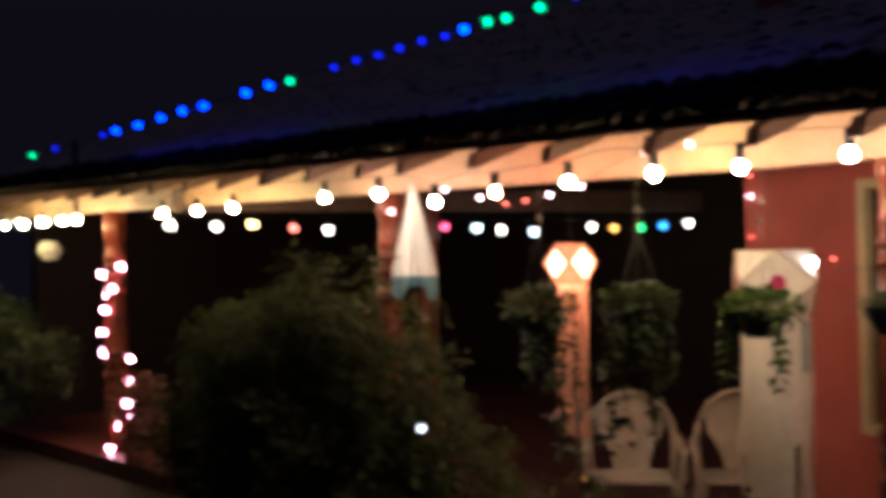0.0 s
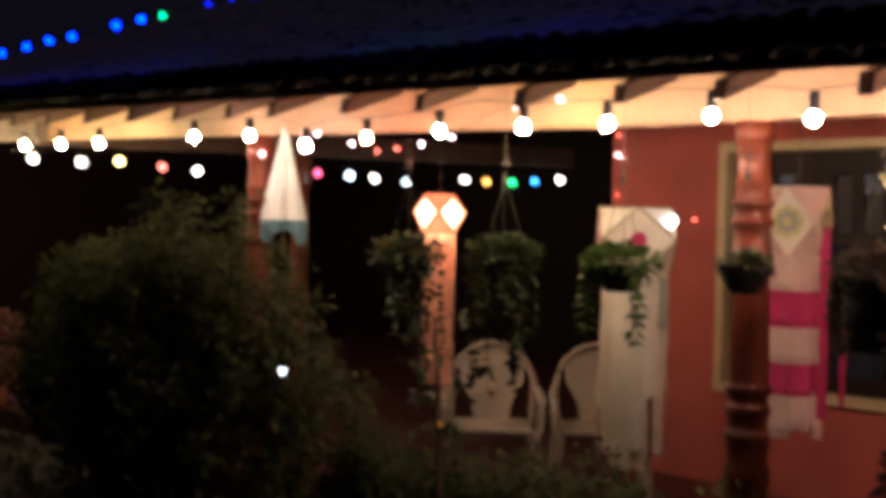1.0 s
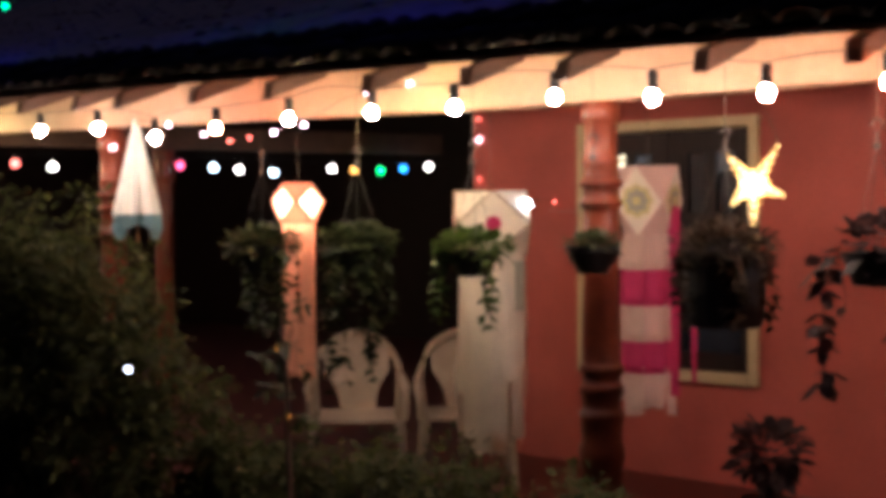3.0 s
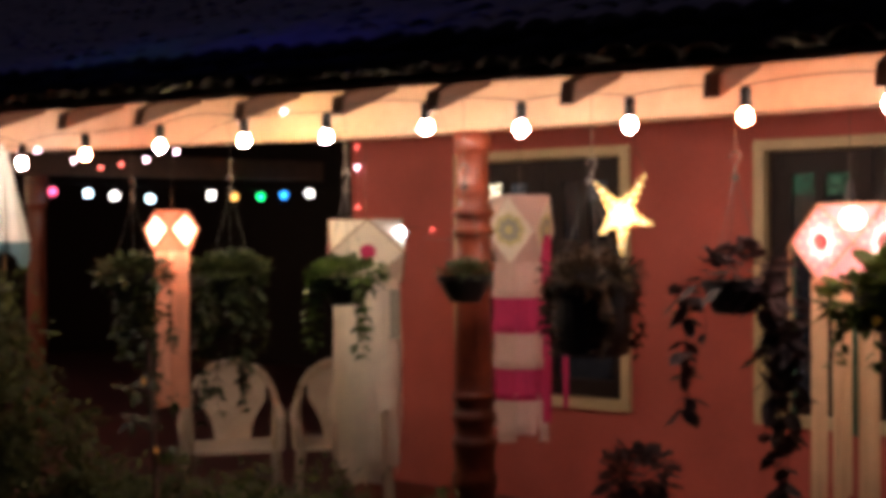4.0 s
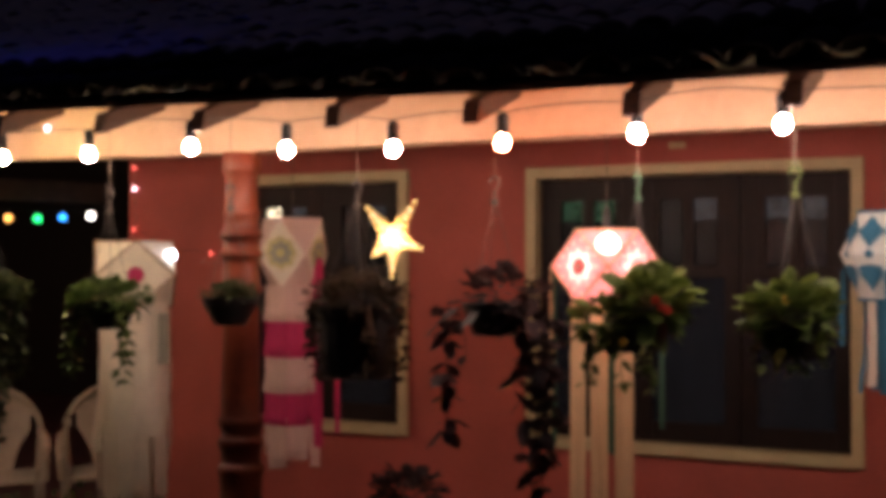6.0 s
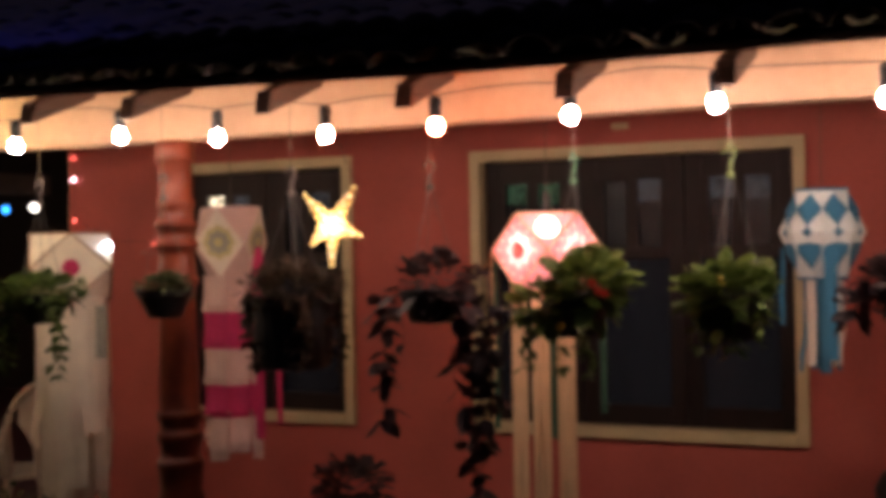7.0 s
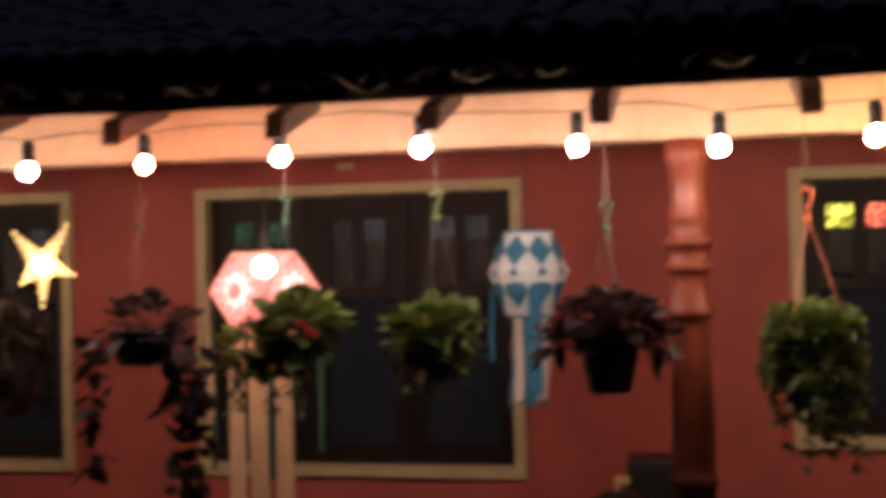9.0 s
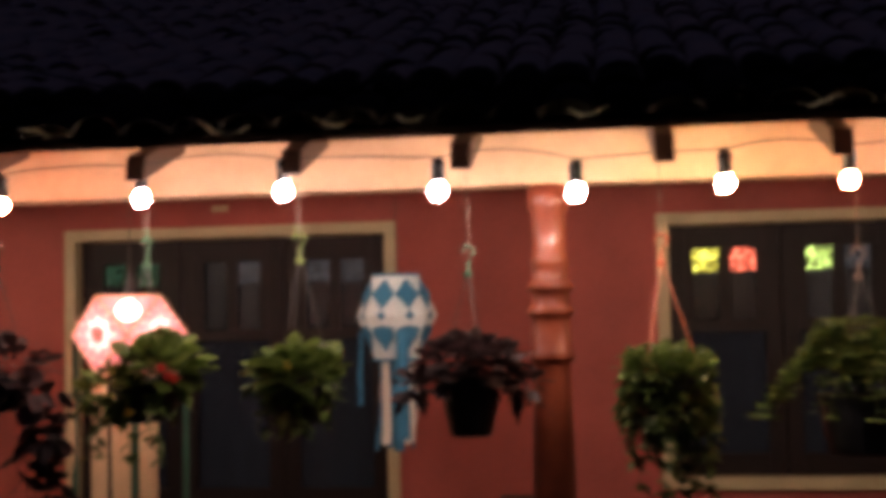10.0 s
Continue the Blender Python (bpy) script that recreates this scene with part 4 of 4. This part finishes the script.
# white lantern with a pink spot and streamers
c = (-1.47, -1.6, 1.58)
t = thing("paper_lantern", pose(*c), "unlit white paper lantern with a pink spot and long streamers", "lantern", "paper lanterns")
sh = Lantern(4, (0.188, 0.155), (0.265, -0.01), (0.185, -0.17), math.radians(-3))
part("shade", sh.skin(), P_WHITE, t)
part("frame", sh.sticks(0.0045), STICK, t)
for k in range(4):
    part("panel", sh.whole(k), P_WHITE, t)
    part("spot", sh.motif(k, disc(0.041, 16)), P_MAGENTA, t, "round pink paper spot")
part("lamp", ball(0.024, 1), SMALLCOLD, t, "small cold white lamp at the lantern's corner", at=pose(0.215, 0.02, 0.09))
cord(t, 0.15)
for k in range(14):
    a = math.radians(360 / 14 * k + 8)
    ln = (1.08, 1.14, 0.84, 1.1, 1.16, 1.05, 0.8)[k % 7]
    part("streamer", ribbon(0.165 * math.cos(a), 0.165 * math.sin(a), -0.15, -ln, 0.10, a + math.pi / 2, 130 + k, 0.014, 0.04), P_WHITE, t)
for k in range(6):
    a = math.radians(60 * k + 20)
    part("streamer", ribbon(0.085 * math.cos(a), 0.085 * math.sin(a), -0.15, -1.12 - 0.02 * (k % 3), 0.11, a + math.pi / 2, 240 + k, 0.014, 0.04), P_WHITE, t)
part("streamer", ribbon(0.20, -0.02, -0.2, -0.45, 0.05, 0.7, 150, 0.01), P_GREY, t, "short grey green streamer")

# pink and white banded lantern with flower medallions
c = (-0.63, -1.45, 1.67)
t = thing("paper_lantern", pose(*c), "unlit pale paper lantern with medallions and magenta banded tail", "lantern", "paper lanterns")
sh = Lantern(4, (0.15, 0.17), (0.178, 0.0), (0.12, -0.16), math.radians(-36))
part("shade", sh.skin(), P_PALE, t)
part("frame", sh.sticks(0.0025), P_PALE, t)
for k in range(4):
    part("panel", sh.whole(k), P_WHITE, t, "paler paper diamond")
    part("medallion", sh.motif(k, disc(0.076, 32, 0, 0.006, 8, 0.006)), P_LIME, t, "cut paper flower medallion")
    part("medallion", sh.motif(k, disc(0.052, 32, 0, 0.006, 8, 0.008), 0.007), P_GREY, t)
    part("medallion", sh.motif(k, disc(0.022, 12, 0, 0.006), 0.010), P_LIME, t)
cord(t, 0.17)
for z0, z1, m in ((-0.15, -0.32, P_PALE), (-0.32, -0.49, P_MAGENTA), (-0.49, -0.66, P_PALE), (-0.66, -0.81, P_MAGENTA), (-0.81, -1.0, P_PALE)):
    for k in range(8):
        a = math.radians(45 * k)
        part("tail_band", ribbon(0.125 * math.cos(a), 0.125 * math.sin(a), z0, z1 + (0.05 * (k % 3) if z1 < -0.9 else 0), 0.10, a + math.pi / 2, 160 + k, 0.006, 0.03 if z1 < -0.9 else 0), m, t)
for dx, dy, z0, z1 in ((0.14, 0.0, -0.02, -0.92), (0.21, 0.07, -0.42, -0.86)):
    part("streamer", ribbon(dx, dy, z0, z1, 0.055 if dx < 0.2 else 0.025, 0.5, int(dx * 1000), 0.012), P_MAGENTA, t, "narrow magenta streamer")

# glowing star
c = (-0.082, -1.45, 1.742)
GOLD = paper("gold_star_foil", (0.85, 0.60, 0.22), through_light=0.6)
STARLIT = glow("star_lamp_strip", (1.0, 0.64, 0.20), 5.0)
t = thing("star_lantern", pose(*c, 0, 0, 28), "glowing gold five pointed star lantern edged with lamps", "star lantern")
bm = bmesh.new()
TIPS = ((59, 0.214), (340, 0.147), (269, 0.193), (222, 0.132), (130, 0.197))
pt = []
for k, (a, r) in enumerate(TIPS):
    b = TIPS[(k + 1) % 5][0]
    m = a - ((a - b) % 360) / 2
    for ang, rr in ((a, r), (m, 0.056)):
        ang = math.radians(ang)
        pt.append(Vector((rr * math.cos(ang), 0, rr * math.sin(ang))))
front, back = bm.verts.new((0, -0.05, 0)), bm.verts.new((0, 0.05, 0))
vs = [bm.verts.new(p) for p in pt]
for k in range(10):
    bm.faces.new((vs[k], vs[(k + 1) % 10], front))
    bm.faces.new((vs[(k + 1) % 10], vs[k], back))
part("shell", bm, GOLD, t)
part("lamp", ball(0.024), INNER_HOT, t)
ridge_me = mesh_of("edge_lamp", ball(0.005, 1), glow("star_ridge_lamp", (1.0, 0.80, 0.54), 5.0))
spot_me = mesh_of("edge_lamp", ball(0.004, 1), STARLIT)
for k in range(0, 10, 2):
    for s in (-1, 1):
        for u in (0.08, 0.3, 0.52, 0.74, 0.96):
            p = pt[k] * (1 - u) + pt[(k + s) % 10] * u
            part("edge_lamp", spot_me, None, t, at=pose(p.x, -0.008, p.z))
for k in range(0, 10, 2):
    for u in (0.18, 0.34, 0.5, 0.7):
        p = pt[k] * u
        part("edge_lamp", ridge_me, None, t, at=pose(p.x, -0.052 + 0.05 * u, p.z))
bm = bmesh.new()
tube(bm, [(pt[0].x, 0, pt[0].z), (0.03, 0, 0.4), (0.0, 0, eave(c[0]) + SLOPE * (c[1] + 2.56) - c[2])], 0.002, 5)
part("cord", bm, CORD, t)

# big six sided lantern, pink, lit
c = (0.985, -1.55, 1.615)
t = thing("paper_lantern", pose(*c), "glowing pink six sided paper lantern with lace medallions and streamers", "lantern", "paper lanterns")
sh = Lantern(4, (0.175, 0.15), (0.228, 0.0), (0.175, -0.155), math.radians(-70))
part("shade", sh.skin(), P_PINK, t)
part("frame", sh.sticks(0.0045), P_CREAM, t, "pale stick frame")
for k in range(4):
    bm, fill = sh.pierced(k, 0.066, n=48, lobes=8, amp=0.012)
    part("panel", bm, P_PINK, t)
    part("medallion", fill, P_LACE, t, "pale pink lace medallion")
    part("medallion", sh.motif(k, disc(0.036, 16)), P_PINK, t)
    part("medallion", sh.motif(k, disc(0.012, 10), 0.008), P_TISSUE, t)
    for j in range(14):
        a = j * 0.4488
        e = min(0.098 + 0.014 * (j % 2), sh.edge(k, a) * 0.88)
        part("dot", sh.motif(k, disc(0.0075, 6, e * math.cos(a), e * math.sin(a))), P_TISSUE, t)
part("lamp", ball(0.052), glow("hot_lamp", (1.0, 0.74, 0.58), 46.0), t, "bare glowing lamp", at=pose(0, 0, 0.02))
part("front_lamp", ball(0.046), glow("front_lamp_glass", (1.0, 0.76, 0.58), 6.0), t, "round glowing lamp in the front opening", at=pose(0.165 * math.cos(math.radians(-70)), 0.165 * math.sin(math.radians(-70)), 0.088))
bm = bmesh.new()
lathe(bm, [(0.02, 0.085), (0.024, 0.095), (0.024, 0.155), (0.01, 0.245)], 12)
part("lamp_holder", bm, BLACK, t)
cord(t, 0.24)
for k, (dx, w, m, z1) in enumerate(((-0.105, 0.065, P_CREAM, -1.12), (-0.06, 0.06, P_CREAM, -1.15), (0.01, 0.03, P_CREAM, -1.0), (0.06, 0.06, P_CREAM, -1.1), (0.10, 0.065, P_CREAM, -1.14), (-0.01, 0.05, P_GREEN, -0.78), (-0.03, 0.045, P_CREAM, -1.2), (0.035, 0.04, P_CREAM, -1.16))):
    part("streamer", ribbon(dx, -0.06 + 0.12 * (k % 2), -0.15, z1, w, 0.2, 190 + k, 0.012, 0.02), m, t, "green tissue streamer" if m is P_GREEN else "cream tissue streamer")
for dx, z1, m in ((-0.235, -0.72, P_CREAM), (0.24, -0.66, P_GREEN), (-0.225, -0.74, P_GREEN)):
    part("streamer", ribbon(dx, -0.02, -0.01, z1, 0.022, 0.3, int(abs(dx) * 999), 0.006), m, t)

# white lantern with blue diamonds
c = (2.065, -1.45, 1.665)
t = thing("paper_lantern", pose(*c), "unlit white paper lantern with blue diamonds and blue streamers", "lantern", "paper lanterns")
sh = Lantern(8, (0.095, 0.16), (0.156, 0.0), (0.09, -0.172), math.radians(-82.5))
part("shade", sh.skin(), P_COOL, t)
part("frame", sh.sticks(0.003), P_COOL, t)
for k in range(8):
    part("panel", sh.whole(k), P_COOL, t)
    part("diamond", sh.motif(k, diamond(0.05, 0.066, 0, 0.088)), P_BLUE, t, "blue paper diamond")
    part("diamond", sh.motif(k, diamond(0.020, 0.022)), P_BLUE, t, "blue paper diamond")
    part("diamond", sh.motif(k, [(-0.046, -0.05), (-0.044, -0.085), (0.0, -0.15), (0.044, -0.085), (0.046, -0.05), (0.0, -0.04)]), P_BLUE, t, "blue paper diamond")
for z, r in ((0.162, 0.096), (-0.176, 0.092)):
    bm = bmesh.new()
    tube(bm, [(r * math.cos(a * 0.3927), r * math.sin(a * 0.3927), z) for a in range(17)], 0.006, 6)
    part("rim", bm, P_BLUE, t, "blue paper rim")
cord(t, 0.16)
for k in range(9):
    a = math.radians(40 * k)
    part("streamer", ribbon(0.072 * math.cos(a), 0.072 * math.sin(a), -0.17, -0.50 - 0.03 * (k % 2), 0.042, a + math.pi / 2, 210 + k, 0.012, 0.015), P_BLUE if k % 2 else P_WHITE, t)
part("streamer", ribbon(-0.15, -0.0, -0.06, -0.36, 0.022, 0.9, 230), P_BLUE, t)
part("streamer", ribbon(0.045, -0.15, -0.06, -0.48, 0.05, 0.2, 231), P_BLUE, t)

# folded white cloth parasol with a teal hem, hung beside the pillar
c = (-3.90, -2.04, 1.5)
t = thing("hanging_parasol", pose(*c), "folded white cloth parasol with a teal hem hung point up", "parasol")
for nm, rings, m in (("cloth", [(0.012, 0.72), (0.035, 0.6), (0.075, 0.4), (0.11, 0.22), (0.125, 0.13)], P_COOL), ("hem", [(0.125, 0.13), (0.128, 0.08), (0.11, 0.02)], P_TEAL)):
    bm = bmesh.new()
    vs = []
    for r, z in rings:
        vs.append([bm.verts.new((r * (1 + 0.22 * math.cos(k * math.pi)) * math.cos(k * math.pi / 10), r * (1 + 0.22 * math.cos(k * math.pi)) * math.sin(k * math.pi / 10), z - (0.05 * math.sin(k * 0.6) if z < 0.1 else 0))) for k in range(20)])
    for a, b in zip(vs, vs[1:]):
        for k in range(20):
            bm.faces.new((a[k], a[(k + 1) % 20], b[(k + 1) % 20], b[k]))
    part(nm, bm, m, t, "" if nm == "cloth" else "teal cloth hem")
bm = bmesh.new()
tube(bm, [(0, 0, -0.05), (0, 0, 0.75)], 0.008, 6)
part("shaft", bm, STICK, t)
bm = bmesh.new()
tube(bm, [(0, 0, 0.74), (0, 0.0, 0.86)], 0.002, 5)
part("cord", bm, CORD, t)

# far whitish lantern at the end of the porch
t = thing("paper_lantern", pose(-10.66, -1.9, 1.95) @ Matrix.Scale(0.78, 4), "small pale green paper lantern at the porch's far end", "lantern", "paper lanterns")
sh = Lantern(6, (0.1, 0.13), (0.17, 0.0), (0.09, -0.13), 0.3)
for k in range(6):
    part("panel", sh.whole(k), P_WHITE, t)
part("shade", sh.skin(), P_WHITE, t)
part("frame", sh.sticks(0.004), P_GREEN, t)
cord(t, 0.13)

# ---- moulded plastic armchairs ----


def chair(at, label):
    t = thing("plastic_chair", at, label, "chair", "plastic chairs on the porch")
    bm = bmesh.new()
    box(bm, -0.23, 0.23, -0.24, 0.2, 0.40, 0.425, 0.01)
    part("seat", bm, PLASTIC, t)
    bm = bmesh.new()
    arch = []
    for k in range(21):
        a = math.pi * k / 20
        arch.append((0.262 * math.cos(a), 0.22 + 0.09 * (0.25 + 0.75 * math.sin(a)), 0.61 + 0.27 * math.sin(a)))
    tube(bm, [(0.25, 0.2, 0.4)] + arch + [(-0.25, 0.2, 0.4)], 0.021, 8)
    part("back_frame", bm, PLASTIC, t)
    bm = bmesh.new()
    rows = []
    for i in range(15):
        z = 0.42 + 0.445 * i / 14
        inside = 0.262 * math.sqrt(max(0.0, 1 - max(0.0, (z - 0.61) / 0.27) ** 2)) - 0.008
        hw = min(0.11 + 0.09 * min(1.0, (z - 0.42) / 0.22) ** 2 + max(0.0, z - 0.72) * 0.6, max(0.04, inside))
        lean = 0.2 + 0.11 * min(1.0, (z - 0.42) / 0.42)
        row = []
        for j in range(9):
            u = (j - 4) / 4
            row.append((u * hw, lean + 0.02 * (1 - u * u) + 0.003 * math.cos(u * 12), z))
        rows.append(row)
    for off in (0.0, 0.011):
        vs = [[bm.verts.new((x, y + off, z)) for x, y, z in r] for r in rows]
        for p, q in zip(vs, vs[1:]):
            for j in range(8):
                bm.faces.new((p[j], p[j + 1], q[j + 1], q[j]))
    part("back_panel", bm, PLASTIC, t, smooth=True)
    for s in (-1, 1):
        bm = bmesh.new()
        tube(bm, [(s * 0.255, 0.24, 0.64), (s * 0.28, 0.1, 0.615), (s * 0.285, -0.1, 0.60), (s * 0.285, -0.22, 0.585), (s * 0.28, -0.25, 0.54), (s * 0.275, -0.255, 0.42)], [0.02, 0.026, 0.028, 0.026, 0.024, 0.022], 8)
        part("arm", bm, PLASTIC, t)
        for y, y2 in ((-0.25, -0.28), (0.2, 0.27)):
            bm = bmesh.new()
            tube(bm, [(s * 0.245, y, 0.42), (s * 0.265, (y + y2) / 2, 0.2), (s * 0.28, y2, 0.0)], [0.03, 0.025, 0.021], 8)
            part("leg", bm, PLASTIC, t)


chair(pose(-2.70, -1.34, 0, 0, 0, 45), "off white moulded plastic armchair on the porch floor")
chair(pose(-2.24, -0.88, 0, 0, 0, 42), "off white moulded plastic armchair against the wall corner")

# black cabinet and round bin by the wall
bm = bmesh.new()
box(bm, -0.17, 0.17, -0.14, 0.14, 0.0, 0.80, 0.01)
t = thing("black_cabinet", pose(2.55, -0.55, 0), "black boxy cabinet standing on the porch by the pillar", "cabinet")
part("body", bm, POTBLACK, t)
bm = bmesh.new()
box(bm, -0.145, 0.145, -0.15, -0.138, 0.04, 0.76, 0.004)
part("front", bm, BLACK, t)
t = thing("black_bin", pose(2.38, -0.95, 0) @ Matrix.Diagonal((1, 1, 1.14, 1)), "round shiny black bin with a brass clip", "bin")
bm = bmesh.new()
lathe(bm, [(0.13, 0.0), (0.15, 0.02), (0.17, 0.45), (0.175, 0.5)], 28)
part("body", bm, POTBLACK, t, smooth=True)
bm = bmesh.new()
lathe(bm, [(0.182, 0.49), (0.182, 0.52), (0.15, 0.58), (0.06, 0.62), (0.02, 0.625)], 28)
part("lid", bm, mat("glossy_black_lid", (0.012, 0.012, 0.013), 0.42, 0.2, 10, 90, 0.03), t, smooth=True)
BRASS = mat("brass_metal", (0.85, 0.68, 0.32), 0.55, 0.2, 20, 90, 0.1, metal=1.0)
bm = bmesh.new()
box(bm, -0.034, 0.034, -0.02, 0.02, 0.645, 0.676, 0.006)
box(bm, -0.034, -0.014, -0.02, 0.02, 0.612, 0.65, 0.004)
part("clip", bm, BRASS, t, "brass clip")
t = thing("black_bin", pose(2.95, -0.95, 0), "low round black bin on the porch floor", "bin")
bm = bmesh.new()
lathe(bm, [(0.15, 0.0), (0.17, 0.02), (0.20, 0.45), (0.20, 0.5), (0.13, 0.58), (0.03, 0.61)], 28)
part("body", bm, POTBLACK, t, smooth=True)

# ---- roof tiles, last ----


def tile_mesh(r0, r1, ln, up):
    """A half-round clay tile, convex (up) or concave, with thickness."""
    bm = bmesh.new()
    rows = []
    for y, r in ((0, r0), (ln, r1)):
        outer, inner = [], []
        for k in range(7):
            a = math.pi * k / 6
            s = 1 if up else -1
            outer.append(bm.verts.new((r * math.cos(a), y, s * r * 0.62 * math.sin(a))))
            inner.append(bm.verts.new(((r - 0.013) * math.cos(a), y, s * (r - 0.013) * 0.62 * math.sin(a))))
        rows.append((outer, inner))
    (o0, i0), (o1, i1) = rows
    for k in range(6):
        bm.faces.new((o0[k], o0[k + 1], o1[k + 1], o1[k]))
        bm.faces.new((i0[k], i1[k], i1[k + 1], i0[k + 1]))
        bm.faces.new((o0[k], i0[k], i0[k + 1], o0[k + 1]))
    return bm


# front caps take the shade-dark tile colour
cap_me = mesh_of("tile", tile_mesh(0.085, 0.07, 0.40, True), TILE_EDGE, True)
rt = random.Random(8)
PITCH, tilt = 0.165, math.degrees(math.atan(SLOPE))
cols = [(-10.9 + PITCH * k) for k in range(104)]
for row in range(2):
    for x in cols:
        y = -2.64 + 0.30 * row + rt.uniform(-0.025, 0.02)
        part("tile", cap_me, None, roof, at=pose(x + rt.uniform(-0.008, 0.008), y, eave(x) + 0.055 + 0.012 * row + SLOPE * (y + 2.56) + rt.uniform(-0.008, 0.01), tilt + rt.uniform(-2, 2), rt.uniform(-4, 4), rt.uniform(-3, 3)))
# plugs added in most cap ends to block the bulb light from below
bm = bmesh.new()
plug = [bm.verts.new((0.078 * math.cos(math.pi * k / 8), 0.0, 0.048 * math.sin(math.pi * k / 8) * (1 - 0.12 * (k % 2)))) for k in range(9)]
back = [bm.verts.new((v.co.x, 0.03, v.co.z)) for v in plug]
bm.faces.new(plug)
bm.faces.new(back[::-1])
for k in range(9):
    bm.faces.new((plug[k], plug[(k + 1) % 9], back[(k + 1) % 9], back[k]))
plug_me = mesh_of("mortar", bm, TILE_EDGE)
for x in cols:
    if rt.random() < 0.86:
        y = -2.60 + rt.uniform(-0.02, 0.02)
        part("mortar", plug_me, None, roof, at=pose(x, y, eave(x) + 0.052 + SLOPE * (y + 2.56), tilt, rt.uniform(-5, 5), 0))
# pale wavy beads painted as glints of bulb light on the tile edges
GLINT = mat("pale_tile_glint", (0.42, 0.38, 0.24), 0.8, 0.4, 30.0, 120.0, 0.4)
for x, ln, h in ((-3.3, 0.14, 0.01), (-1.75, 0.16, 0.012), (-0.55, 0.18, 0.012), (0.42, 0.14, 0.012), (1.15, 0.17, 0.016), (1.72, 0.2, 0.03), (2.08, 0.12, 0.016), (2.32, 0.09, 0.012), (2.86, 0.12, 0.014), (3.53, 0.13, 0.014)):
    bm = bmesh.new()
    tube(bm, [(x + ln * (u - 0.5), rt.uniform(-0.004, 0.004), h * math.sin(u * 4.4 + x) + rt.uniform(-0.003, 0.003)) for u in [k / 9 for k in range(10)]], [0.003, 0.005, 0.006, 0.007, 0.006, 0.007, 0.006, 0.005, 0.004, 0.003], 5)
    part("mortar", bm, GLINT, roof, "pale bead standing in for a glint on the tile edge", at=pose(0, -2.655, eave(x) + 0.035))
V, F = [], []


def add_tiles(bm, spots):
    bm.verts.ensure_lookup_table()
    vs = [v.co.copy() for v in bm.verts]
    fs = [[v.index for v in f.verts] for f in bm.faces]
    for m in spots:
        n = len(V)
        V.extend(tuple(m @ v) for v in vs)
        F.extend([n + i for i in f] for f in fs)
    bm.free()


spots, pans, eave_pans = [], [], []
for row in range(0, 22):
    for x in cols + [-10.9 - PITCH * k for k in range(1, 7)]:
        y = -2.62 + 0.30 * row
        if row > 1:
            spots.append(pose(x + rt.uniform(-0.01, 0.01), y + rt.uniform(-0.02, 0.02), eave(x) + 0.055 + 0.012 + SLOPE * (y + 2.56) + rt.uniform(-0.008, 0.01), tilt + rt.uniform(-2, 2), rt.uniform(-4, 4), rt.uniform(-3, 3)))
        (pans if row > 1 else eave_pans).append(pose(x + PITCH / 2, y + rt.uniform(-0.02, 0.02), eave(x) + 0.088 + SLOPE * (y + 2.56) + rt.uniform(-0.004, 0.004), tilt, rt.uniform(-3, 3), 0))
bm = tile_mesh(0.085, 0.07, 0.40, True)
bm.verts.index_update()
add_tiles(bm, spots)
bm = tile_mesh(0.075, 0.085, 0.36, False)
bm.verts.index_update()
add_tiles(bm, pans)
me = bpy.data.meshes.new("tile_courses")
me.from_pydata(V, [], F)
me.materials.append(TILE)
tagged(part("tile_courses", me, None, roof), kind="stuff")
V.clear(), F.clear()
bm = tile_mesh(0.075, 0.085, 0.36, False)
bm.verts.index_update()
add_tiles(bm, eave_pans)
# eave pans also carry the shade in their colour
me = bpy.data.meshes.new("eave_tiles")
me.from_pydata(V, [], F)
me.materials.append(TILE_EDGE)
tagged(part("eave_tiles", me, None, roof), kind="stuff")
